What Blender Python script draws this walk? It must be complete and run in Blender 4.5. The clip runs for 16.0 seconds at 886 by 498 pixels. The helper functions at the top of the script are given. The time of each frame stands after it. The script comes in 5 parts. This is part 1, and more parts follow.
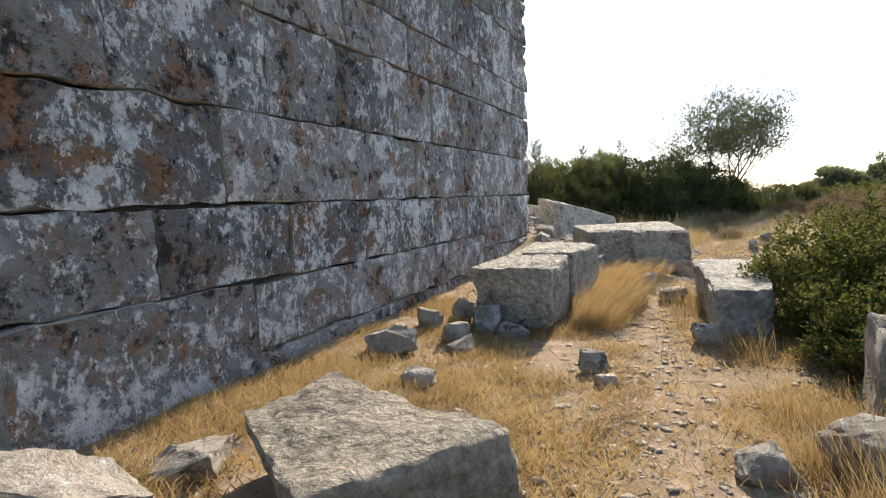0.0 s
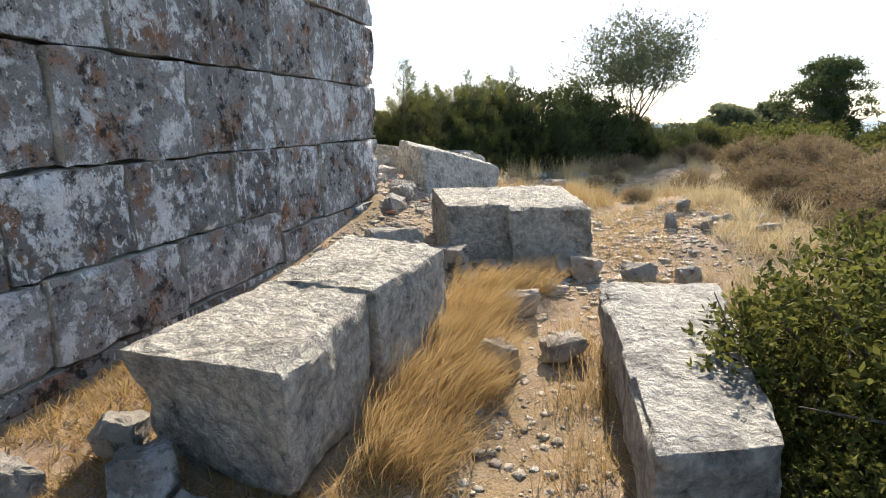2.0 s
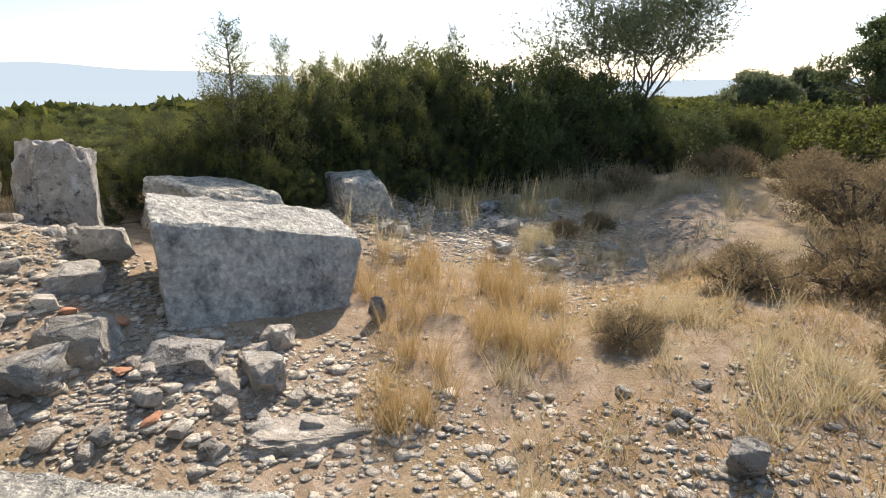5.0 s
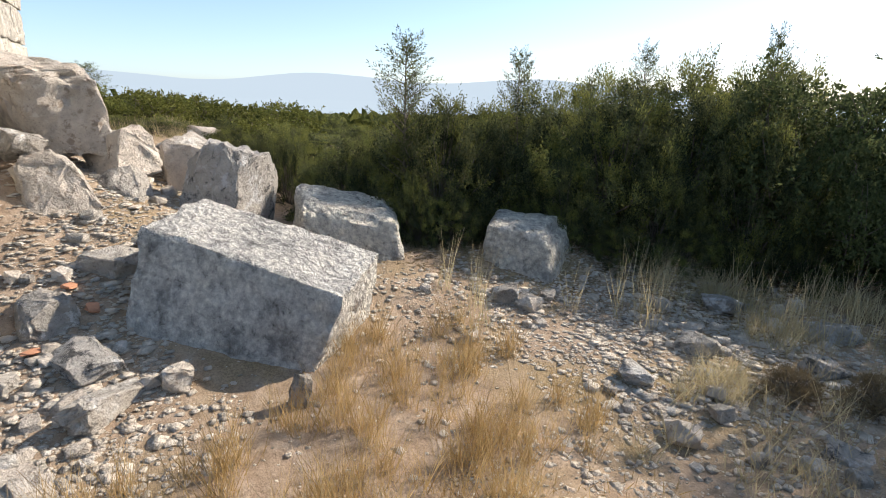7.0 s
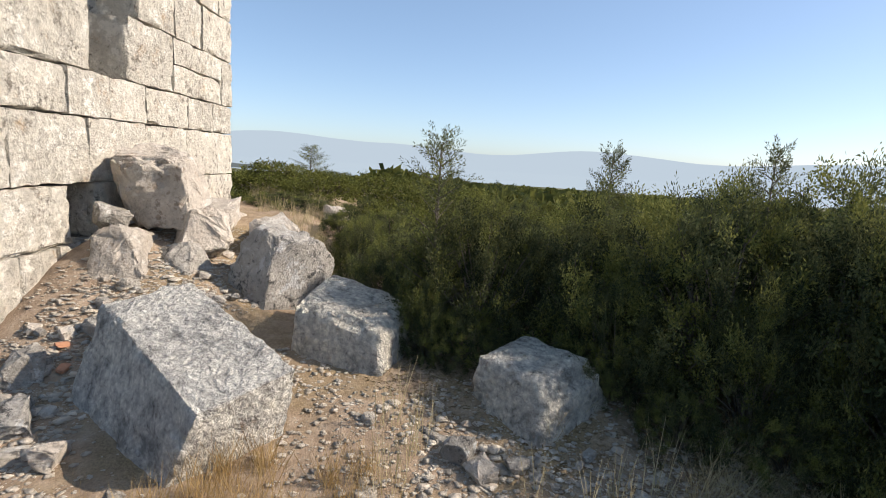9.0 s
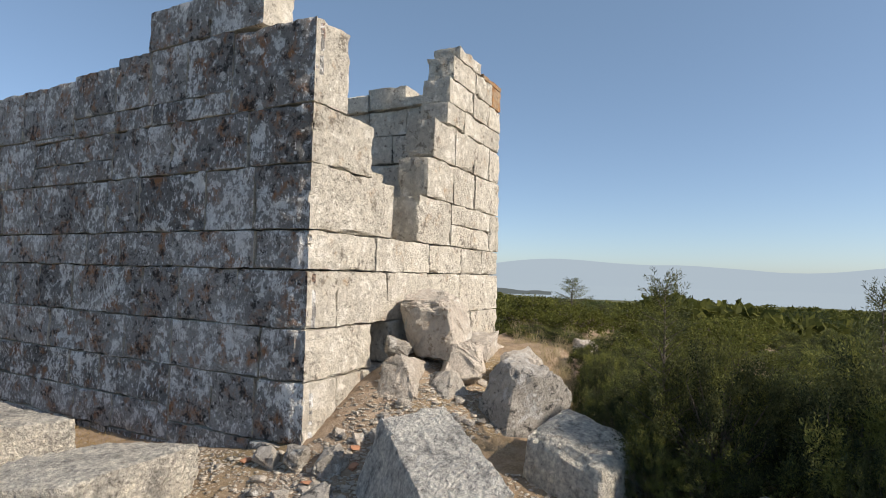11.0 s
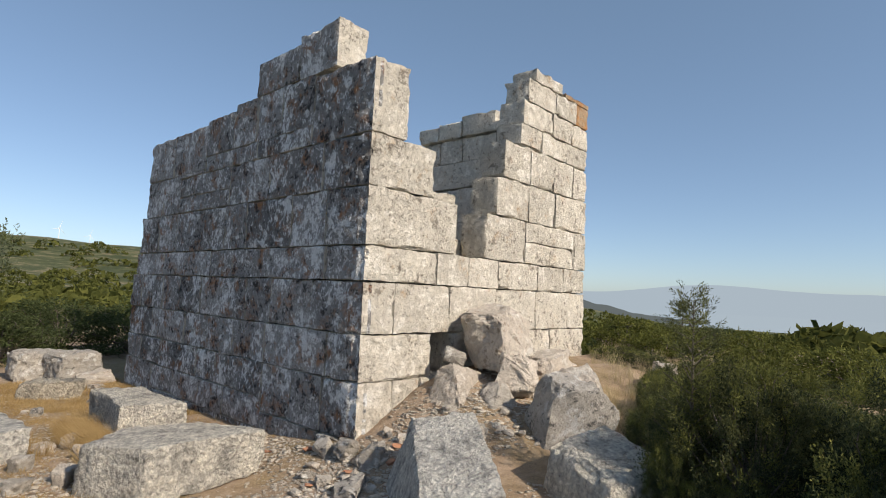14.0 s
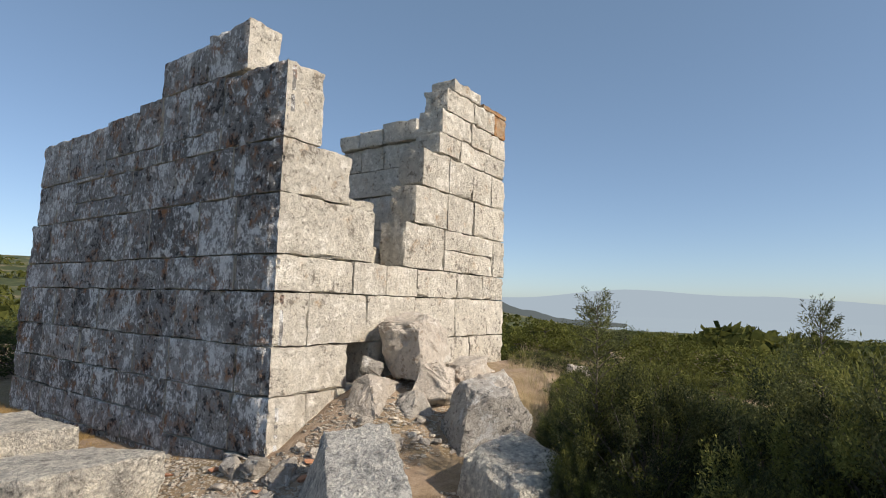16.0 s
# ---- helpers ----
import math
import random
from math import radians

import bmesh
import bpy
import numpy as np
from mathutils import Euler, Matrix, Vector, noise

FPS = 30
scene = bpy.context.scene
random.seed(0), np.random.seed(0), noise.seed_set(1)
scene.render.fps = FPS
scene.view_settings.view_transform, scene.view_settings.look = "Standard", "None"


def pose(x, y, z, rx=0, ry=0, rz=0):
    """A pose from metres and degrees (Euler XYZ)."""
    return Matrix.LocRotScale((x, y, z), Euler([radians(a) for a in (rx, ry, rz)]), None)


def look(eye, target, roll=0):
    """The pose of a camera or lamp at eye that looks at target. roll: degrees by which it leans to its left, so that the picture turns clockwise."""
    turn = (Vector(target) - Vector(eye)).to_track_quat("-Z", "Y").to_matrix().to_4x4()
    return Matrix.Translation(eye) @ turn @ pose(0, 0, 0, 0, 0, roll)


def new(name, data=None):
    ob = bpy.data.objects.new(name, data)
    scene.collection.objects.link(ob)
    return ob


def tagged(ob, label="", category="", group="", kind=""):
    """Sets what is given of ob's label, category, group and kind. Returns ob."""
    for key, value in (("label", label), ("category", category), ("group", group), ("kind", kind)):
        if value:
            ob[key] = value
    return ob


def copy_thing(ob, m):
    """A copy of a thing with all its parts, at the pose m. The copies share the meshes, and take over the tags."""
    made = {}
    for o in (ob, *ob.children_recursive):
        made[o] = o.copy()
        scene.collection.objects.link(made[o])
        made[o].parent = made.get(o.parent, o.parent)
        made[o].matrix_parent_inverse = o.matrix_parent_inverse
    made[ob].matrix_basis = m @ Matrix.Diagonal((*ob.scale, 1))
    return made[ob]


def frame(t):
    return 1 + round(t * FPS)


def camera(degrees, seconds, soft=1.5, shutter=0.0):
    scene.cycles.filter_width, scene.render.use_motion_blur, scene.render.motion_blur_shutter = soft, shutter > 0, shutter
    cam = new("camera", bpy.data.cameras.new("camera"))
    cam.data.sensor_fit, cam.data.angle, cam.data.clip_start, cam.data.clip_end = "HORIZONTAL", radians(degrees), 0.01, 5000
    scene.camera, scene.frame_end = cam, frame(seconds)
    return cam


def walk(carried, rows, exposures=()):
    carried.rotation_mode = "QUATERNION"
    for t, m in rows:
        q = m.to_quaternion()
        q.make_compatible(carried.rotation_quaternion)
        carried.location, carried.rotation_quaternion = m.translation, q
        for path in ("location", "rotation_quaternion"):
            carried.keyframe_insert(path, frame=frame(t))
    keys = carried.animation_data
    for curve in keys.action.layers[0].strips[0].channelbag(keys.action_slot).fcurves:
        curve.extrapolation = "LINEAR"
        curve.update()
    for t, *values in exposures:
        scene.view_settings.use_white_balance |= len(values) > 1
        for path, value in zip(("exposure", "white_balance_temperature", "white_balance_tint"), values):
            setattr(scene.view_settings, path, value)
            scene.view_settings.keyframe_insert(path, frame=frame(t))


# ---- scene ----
import itertools

cam = camera(78.5, 16.0, soft=1.0)
METRES, EYE, TILT, LEAN, TURN = 8.0, 1.5, 0.0, 0.0, 0.0
PATH = [
    (0, (2.918, -10.39, 0.804), (2.077, -8.585, 0.62), -2.3),
    (0.5, (2.74, -9.666, 0.808), (2.025, -7.839, 0.424), -1.4),
    (1, (2.722, -8.8, 0.85), (2.106, -6.949, 0.406), -1.2),
    (1.5, (2.739, -7.942, 0.968), (2.183, -6.075, 0.512), -1.1),
    (2, (2.796, -7.117, 1.057), (2.296, -5.237, 0.594), -0.8),
    (2.5, (2.823, -6.345, 1.21), (2.371, -4.458, 0.727), -0.2),
    (3, (2.721, -5.395, 1.205), (2.307, -3.499, 0.721), -0.0),
    (3.5, (2.744, -4.494, 1.207), (2.395, -2.596, 0.683), 0.4),
    (4, (2.778, -3.67, 1.335), (2.48, -1.786, 0.735), 1.1),
    (4.2, (2.766, -3.214, 1.412), (2.472, -1.326, 0.821), 0.4),
    (6.3, (4.612, -0.047, 1.718), (3.257, 1.301, 1.129), -0.8),
    (6.5, (4.701, 0.332, 1.705), (3.2, 1.533, 1.151), -0.2),
    (7, (4.827, 1.344, 1.667), (3.15, 2.286, 1.118), 1.3),
    (7.5, (4.861, 2.169, 1.678), (3.102, 2.963, 1.153), 3.6),
    (8, (4.781, 2.794, 1.782), (2.919, 3.331, 1.289), 3.6),
    (8.5, (4.59, 3.407, 1.973), (2.661, 3.688, 1.526), 2.8),
    (9, (4.666, 3.983, 1.993), (2.693, 4.042, 1.671), 3.4),
    (9.5, (4.8, 4.314, 2.106), (2.847, 3.945, 1.88), 2.8),
    (10, (5.085, 4.512, 2.214), (3.175, 3.927, 2.134), 2.1),
    (10.2, (5.126, 4.521, 2.227), (3.23, 3.886, 2.196), 1.7),
    (12.3, (5.409, 5.263, 2.248), (3.95, 3.904, 2.403), 2.0),
    (12.5, (5.329, 5.398, 2.261), (3.903, 4.005, 2.414), 1.9),
    (13, (5.247, 5.699, 2.219), (3.852, 4.274, 2.374), 2.2),
    (13.5, (5.181, 5.872, 2.175), (3.765, 4.469, 2.339), 2.6),
    (14, (4.854, 5.922, 2.129), (3.384, 4.576, 2.291), 2.6),
    (14.5, (4.697, 5.923, 2.115), (3.179, 4.632, 2.284), 2.4),
    (15, (4.743, 5.941, 2.141), (3.161, 4.732, 2.328), 2.1),
    (15.5, (4.71, 5.969, 2.154), (3.097, 4.802, 2.346), 2.0),
    (16, (4.709, 6.036, 2.146), (3.078, 4.896, 2.346), 1.6),
]
walk(cam, [(t, look(eye, target, roll)) for t, eye, target, roll in PATH],
     exposures=[(0.0, 0.88, 7250, 12), (1.0, 1.06, 7000, 12), (1.5, 1.06, 7050, 12), (4.2, 0.85, 7100, 13), (6.5, 0.80, 6850, 13), (8.5, 0.60, 6850, 14), (10.0, 0.32, 6950, 12.5), (12.5, 0.12, 6980, 12.5), (16.0, 0.10, 6980, 12.5)])

# ---- light ----
SUN_EL, SUN_X = 36.0, -0.02          # elevation in degrees; the sun stands ahead (+y), hardly off the tower's long face
sun_dir = Vector((SUN_X, 1.0, 0.0)).normalized() * math.cos(radians(SUN_EL)) + Vector((0, 0, math.sin(radians(SUN_EL))))
world = bpy.data.worlds.new("sky")
scene.world = world
world.use_nodes = True
wn = world.node_tree.nodes
sky = wn.new("ShaderNodeTexSky")
sky.sky_type = "NISHITA"
sky.sun_disc = False
sky.sun_elevation = radians(SUN_EL)
sky.sun_rotation = math.atan2(sun_dir.x, sun_dir.y)
sky.altitude = 200
sky.air_density, sky.dust_density, sky.ozone_density = 0.75, 0.8, 2.6
wn["Background"].inputs["Strength"].default_value = 0.105
haze_mix = wn.new("ShaderNodeMix")                     # thin even haze over the whole sky
haze_mix.data_type, haze_mix.blend_type = "RGBA", "ADD"
haze_mix.inputs[0].default_value = 1.0
haze_mix.inputs[7].default_value = (0.62, 1.05, 1.45, 1)
world.node_tree.links.new(sky.outputs["Color"], haze_mix.inputs[6])
world.node_tree.links.new(haze_mix.outputs[2], wn["Background"].inputs["Color"])
sun = new("sun", bpy.data.lights.new("sun", "SUN"))
sun.data.energy, sun.data.angle, sun.data.color = 4.6, radians(0.6), (1.0, 0.925, 0.81)
sun.matrix_world = look((0, 30, 30), Vector((0, 30, 30)) - sun_dir)

# ---- materials ----
def mat(name, rough=0.9):
    m = bpy.data.materials.new(name)
    m.use_nodes = True
    b = m.node_tree.nodes["Principled BSDF"]
    b.inputs["Roughness"].default_value = rough
    b.inputs["Specular IOR Level"].default_value = 0.25
    return m, m.node_tree.nodes, m.node_tree.links, b

def ramp(n, pairs, mode="LINEAR"):
    r = n.new("ShaderNodeValToRGB")
    r.color_ramp.interpolation = mode
    el = r.color_ramp.elements
    while len(el) < len(pairs):
        el.new(0.5)
    for e, (p, c) in zip(el, pairs):
        e.position = p
        e.color = (*c, 1) if len(c) == 3 else (c[0], c[0], c[0], 1)
    return r

def noise_tex(n, l, vec, scale, detail=6, rough=0.6, dist=0.0):
    t = n.new("ShaderNodeTexNoise")
    t.inputs["Scale"].default_value = scale
    t.inputs["Detail"].default_value = detail
    t.inputs["Roughness"].default_value = rough
    t.inputs["Distortion"].default_value = dist
    l.new(vec, t.inputs["Vector"])
    return t

def mixc(n, l, fac, a, b, blend="MIX"):
    m = n.new("ShaderNodeMix")
    m.data_type, m.blend_type = "RGBA", blend
    for s, v in ((0, fac), (6, a), (7, b)):
        if isinstance(v, (int, float)):
            m.inputs[s].default_value = v
        elif isinstance(v, tuple):
            m.inputs[s].default_value = (*v, 1)
        else:
            l.new(v, m.inputs[s])
    return m.outputs[2]

def bump(n, l, b, height, strength, dist):
    bn = n.new("ShaderNodeBump")
    bn.inputs["Strength"].default_value = strength
    bn.inputs["Distance"].default_value = dist
    l.new(height, bn.inputs["Height"])
    l.new(bn.outputs["Normal"], b.inputs["Normal"])

def offset_by_random(n, l, per_object=True):
    """World position, shifted by a random amount for each piece so that no two look alike."""
    g = n.new("ShaderNodeNewGeometry")
    add = n.new("ShaderNodeVectorMath")
    add.operation = "ADD"
    l.new(g.outputs["Position"], add.inputs[0])
    if per_object:
        o = n.new("ShaderNodeObjectInfo")
        s = n.new("ShaderNodeVectorMath")
        s.operation = "SCALE"
        s.inputs[0].default_value = (17.0, 9.0, 23.0)
        l.new(o.outputs["Random"], s.inputs["Scale"])
        l.new(s.outputs[0], add.inputs[1])
        return add.outputs[0], o.outputs["Random"]
    return g.outputs["Position"], g.outputs["Random Per Island"]

def stone(name, base, white=(0.56, 0.565, 0.57), dark=(0.035, 0.035, 0.035), rust=(0.30, 0.13, 0.045), w=0.5, d=0.4, r=0.3, grain=1.0, tone=0.25, crust=0.0):
    """Weathered limestone. w, d, r: how much pale lichen, dark lichen and rust-coloured lichen covers it."""
    m, n, l, b = mat(name, 0.92)
    v, rnd = offset_by_random(n, l)
    big = noise_tex(n, l, v, 1.3, 4, 0.6)
    mid = noise_tex(n, l, v, 7.0, 8, 0.68)
    fine = noise_tex(n, l, v, 55.0, 6, 0.7)
    shade = ramp(n, [(0.25, tuple(c * 0.72 for c in base)), (0.75, tuple(min(c * 1.22, 0.9) for c in base))])
    l.new(mid.outputs["Fac"], shade.inputs["Fac"])
    tn = ramp(n, [(0.0, (1 - tone,) * 3), (1.0, (1 + tone * 0.6,) * 3)])
    l.new(rnd, tn.inputs["Fac"])
    col = mixc(n, l, 1.0, shade.outputs["Color"], tn.outputs["Color"], "MULTIPLY")
    if r > 0:
        rn = noise_tex(n, l, v, 2.6, 9, 0.74, 0.15)
        rr = ramp(n, [(0.66 - 0.16 * r, (0,)), (0.76 - 0.13 * r, (0.75,))])
        l.new(rn.outputs["Fac"], rr.inputs["Fac"])
        col = mixc(n, l, rr.outputs["Color"], col, rust)
    dn = noise_tex(n, l, v, 8.0, 10, 0.76, 0.1)
    dr = ramp(n, [(0.63 - 0.17 * d, (0,)), (0.70 - 0.15 * d, (0.9,))])
    area = n.new("ShaderNodeMath")
    area.operation = "MULTIPLY_ADD"
    area.inputs[1].default_value = 0.42
    area.inputs[2].default_value = -0.21
    l.new(big.outputs["Fac"], area.inputs[0])
    dsum = n.new("ShaderNodeMath")
    dsum.operation = "ADD"
    l.new(dn.outputs["Fac"], dsum.inputs[0])
    l.new(area.outputs[0], dsum.inputs[1])
    l.new(dsum.outputs[0], dr.inputs["Fac"])
    col = mixc(n, l, dr.outputs["Color"], col, dark)
    wnz = n.new("ShaderNodeVectorMath")
    wnz.operation = "ADD"
    wnz.inputs[1].default_value = (31, 7, 13)
    l.new(v, wnz.inputs[0])
    wt = noise_tex(n, l, wnz.outputs[0], 5.5, 10, 0.74, 0.15)
    wr = ramp(n, [(0.64 - 0.17 * w, (0,)), (0.70 - 0.16 * w, (0.88,))])
    wsum = n.new("ShaderNodeMath")
    wsum.operation = "SUBTRACT"
    l.new(wt.outputs["Fac"], wsum.inputs[0])
    l.new(area.outputs[0], wsum.inputs[1])
    l.new(wsum.outputs[0], wr.inputs["Fac"])
    col = mixc(n, l, wr.outputs["Color"], col, white)
    if crust > 0:                                        # small crisp lichen crusts: pale flecks running down the face, black specks
        st = n.new("ShaderNodeVectorMath")
        st.operation = "MULTIPLY"
        st.inputs[1].default_value = (1.0, 1.0, 0.55)
        l.new(wnz.outputs[0], st.inputs[0])
        fl = noise_tex(n, l, st.outputs[0], 19.0, 8, 0.72, 0.25)
        fsum = n.new("ShaderNodeMath")
        fsum.operation = "SUBTRACT"
        l.new(fl.outputs["Fac"], fsum.inputs[0])
        l.new(area.outputs[0], fsum.inputs[1])
        fr = ramp(n, [(0.57, (0,)), (0.60, (crust,))])
        l.new(fsum.outputs[0], fr.inputs["Fac"])
        col = mixc(n, l, fr.outputs["Color"], col, tuple(min(1, c * 1.08) for c in white))
        sp = noise_tex(n, l, v, 27.0, 7, 0.7, 0.3)
        sr = ramp(n, [(0.35, (crust,)), (0.40, (0,))])
        l.new(sp.outputs["Fac"], sr.inputs["Fac"])
        col = mixc(n, l, sr.outputs["Color"], col, dark)
    pr = ramp(n, [(0.30, (0.25,)), (0.44, (1,))])
    l.new(fine.outputs["Fac"], pr.inputs["Fac"])
    col = mixc(n, l, 0.55 * grain, col, mixc(n, l, 1.0, col, pr.outputs["Color"], "MULTIPLY"))
    pock = noise_tex(n, l, v, 15.0, 7, 0.72, 0.3)          # weathered pockmarks, darker in colour towards their low spots
    pk = ramp(n, [(0.30, (0.45,)), (0.42, (1.0,)), (0.66, (1.18,))])
    l.new(pock.outputs["Fac"], pk.inputs["Fac"])
    col = mixc(n, l, 0.45 * grain, col, mixc(n, l, 1.0, col, pk.outputs["Color"], "MULTIPLY"))
    l.new(col, b.inputs["Base Color"])
    h = n.new("ShaderNodeMath")
    h.operation = "MULTIPLY_ADD"
    h.inputs[1].default_value = 0.3
    l.new(fine.outputs["Fac"], h.inputs[0])
    l.new(mid.outputs["Fac"], h.inputs[2])
    pits = ramp(n, [(0.36, (0,)), (0.50, (1,))])
    l.new(pock.outputs["Fac"], pits.inputs["Fac"])
    h2 = n.new("ShaderNodeMath")
    h2.operation = "MULTIPLY_ADD"
    h2.inputs[1].default_value = 0.16
    l.new(pits.outputs["Color"], h2.inputs[0])
    l.new(h.outputs[0], h2.inputs[2])
    bump(n, l, b, h2.outputs[0], 1.0, 0.065)
    return m

def conglomerate(name, base=(0.70, 0.66, 0.59)):
    """Rough fallen block: coarse limestone crumb with dark pits between pale grains."""
    m, n, l, b = mat(name, 0.95)
    v, rnd = offset_by_random(n, l)
    vo = n.new("ShaderNodeTexVoronoi")
    vo.inputs["Scale"].default_value = 21.0
    vo.inputs["Randomness"].default_value = 1.0
    wob = noise_tex(n, l, v, 14.0, 5, 0.7)
    wv = mixc(n, l, 0.12, v, wob.outputs["Color"])
    l.new(wv, vo.inputs["Vector"])
    mid = noise_tex(n, l, v, 13.0, 10, 0.78, 0.3)
    big = noise_tex(n, l, v, 2.6, 9, 0.72)
    sh = ramp(n, [(0.33, tuple(c * 0.30 for c in base)), (0.43, tuple(c * 0.85 for c in base)), (0.66, tuple(min(1, c * 1.45) for c in base))])
    l.new(mid.outputs["Fac"], sh.inputs["Fac"])
    bg = ramp(n, [(0.36, (0.50, 0.50, 0.50)), (0.48, (0.95, 0.94, 0.92)), (0.68, (1.15, 1.13, 1.08))])
    l.new(big.outputs["Fac"], bg.inputs["Fac"])
    col = mixc(n, l, 1.0, sh.outputs["Color"], bg.outputs["Color"], "MULTIPLY")
    pit = ramp(n, [(0.0, (1.15,)), (0.45, (0.95,)), (0.75, (0.5,))])
    l.new(vo.outputs["Distance"], pit.inputs["Fac"])
    col = mixc(n, l, 0.5, col, mixc(n, l, 1.0, col, pit.outputs["Color"], "MULTIPLY"))
    rn = noise_tex(n, l, v, 3.1, 8, 0.7, 0.7)
    rr = ramp(n, [(0.64, (0,)), (0.74, (0.7,))])
    l.new(rn.outputs["Fac"], rr.inputs["Fac"])
    col = mixc(n, l, rr.outputs["Color"], col, (0.24, 0.12, 0.06))
    l.new(col, b.inputs["Base Color"])
    h = n.new("ShaderNodeMath")
    h.operation = "SUBTRACT"
    l.new(mid.outputs["Fac"], h.inputs[0])
    l.new(vo.outputs["Distance"], h.inputs[1])
    bump(n, l, b, h.outputs[0], 1.0, 0.055)
    return m

def leafy(name, lo, hi, trans=0.4):
    """Foliage: each leaf takes its own green, and lets part of the light through."""
    m, n, l, b = mat(name, 0.7)
    b.inputs["Specular IOR Level"].default_value = 0.08
    g = n.new("ShaderNodeNewGeometry")
    o = n.new("ShaderNodeObjectInfo")
    ng = noise_tex(n, l, g.outputs["Position"], 2.5, 3)
    mx = n.new("ShaderNodeMath")
    mx.operation = "MULTIPLY_ADD"
    mx.inputs[1].default_value = 0.5
    l.new(g.outputs["Random Per Island"], mx.inputs[0])
    sb = n.new("ShaderNodeMath")
    sb.operation = "MULTIPLY_ADD"
    sb.inputs[1].default_value = 0.9
    sb.inputs[2].default_value = -0.2
    l.new(ng.outputs["Fac"], sb.inputs[0])
    l.new(sb.outputs[0], mx.inputs[2])
    r = ramp(n, [(0.15, lo), (0.85, hi)])
    l.new(mx.outputs[0], r.inputs["Fac"])
    tn = ramp(n, [(0.0, (0.8,)), (1.0, (1.2,))])
    l.new(o.outputs["Random"], tn.inputs["Fac"])
    col = mixc(n, l, 1.0, r.outputs["Color"], tn.outputs["Color"], "MULTIPLY")
    l.new(col, b.inputs["Base Color"])
    tr = n.new("ShaderNodeBsdfTranslucent")
    l.new(col, tr.inputs["Color"])
    mxs = n.new("ShaderNodeMixShader")
    mxs.inputs["Fac"].default_value = trans
    l.new(b.outputs[0], mxs.inputs[1])
    l.new(tr.outputs[0], mxs.inputs[2])
    l.new(mxs.outputs[0], n["Material Output"].inputs["Surface"])
    return m

def earth_mat():
    m, n, l, b = mat("dry_earth", 0.97)
    g = n.new("ShaderNodeNewGeometry")
    v = g.outputs["Position"]
    big = noise_tex(n, l, v, 0.55, 6, 0.62)
    mid = noise_tex(n, l, v, 6.0, 8, 0.7)
    fine = noise_tex(n, l, v, 60.0, 8, 0.75)
    base = ramp(n, [(0.28, (0.20, 0.140, 0.092)), (0.5, (0.36, 0.265, 0.185)), (0.72, (0.50, 0.40, 0.305))])
    l.new(mid.outputs["Fac"], base.inputs["Fac"])
    straw = ramp(n, [(0.3, (0.17, 0.12, 0.062)), (0.7, (0.40, 0.30, 0.165))])
    l.new(fine.outputs["Fac"], straw.inputs["Fac"])
    sm = ramp(n, [(0.46, (0,)), (0.6, (0.85,))])
    l.new(big.outputs["Fac"], sm.inputs["Fac"])
    col = mixc(n, l, sm.outputs["Color"], base.outputs["Color"], straw.outputs["Color"])
    sp = ramp(n, [(0.32, (0.45,)), (0.55, (1.0,)), (0.75, (1.25,))])
    l.new(fine.outputs["Fac"], sp.inputs["Fac"])
    col = mixc(n, l, 0.7, col, mixc(n, l, 1.0, col, sp.outputs["Color"], "MULTIPLY"))
    # farther off the ground is covered with low green-brown scrub
    ln = n.new("ShaderNodeVectorMath")
    ln.operation = "LENGTH"
    l.new(v, ln.inputs[0])
    far = n.new("ShaderNodeMapRange")
    far.inputs[1].default_value, far.inputs[2].default_value = 14.0, 45.0
    l.new(ln.outputs["Value"], far.inputs[0])
    sc = noise_tex(n, l, v, 0.09, 12, 0.72)
    scr = ramp(n, [(0.36, (0.035, 0.048, 0.018)), (0.52, (0.075, 0.085, 0.034)), (0.60, (0.20, 0.165, 0.095)), (0.74, (0.30, 0.25, 0.17))])
    l.new(sc.outputs["Fac"], scr.inputs["Fac"])
    col = mixc(n, l, far.outputs[0], col, scr.outputs["Color"])
    l.new(col, b.inputs["Base Color"])
    h = n.new("ShaderNodeMath")
    h.operation = "MULTIPLY_ADD"
    h.inputs[1].default_value = 0.35
    l.new(fine.outputs["Fac"], h.inputs[0])
    l.new(mid.outputs["Fac"], h.inputs[2])
    bump(n, l, b, h.outputs[0], 0.8, 0.04)
    return m

def plain(name, col, rough=0.9, var=0.25, scale=8.0):
    m, n, l, b = mat(name, rough)
    g = n.new("ShaderNodeNewGeometry")
    t = noise_tex(n, l, g.outputs["Position"], scale, 8, 0.7)
    r = ramp(n, [(0.3, tuple(c * (1 - var) for c in col)), (0.7, tuple(min(1, c * (1 + var)) for c in col))])
    l.new(t.outputs["Fac"], r.inputs["Fac"])
    l.new(r.outputs["Color"], b.inputs["Base Color"])
    bump(n, l, b, t.outputs["Fac"], 0.5, 0.02)
    return m

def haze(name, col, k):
    """Far land or sea with its haze painted in: black base, own pale glow."""
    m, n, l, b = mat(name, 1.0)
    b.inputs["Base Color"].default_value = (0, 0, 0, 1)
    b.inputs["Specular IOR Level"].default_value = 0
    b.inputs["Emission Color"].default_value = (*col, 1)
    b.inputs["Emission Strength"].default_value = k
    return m

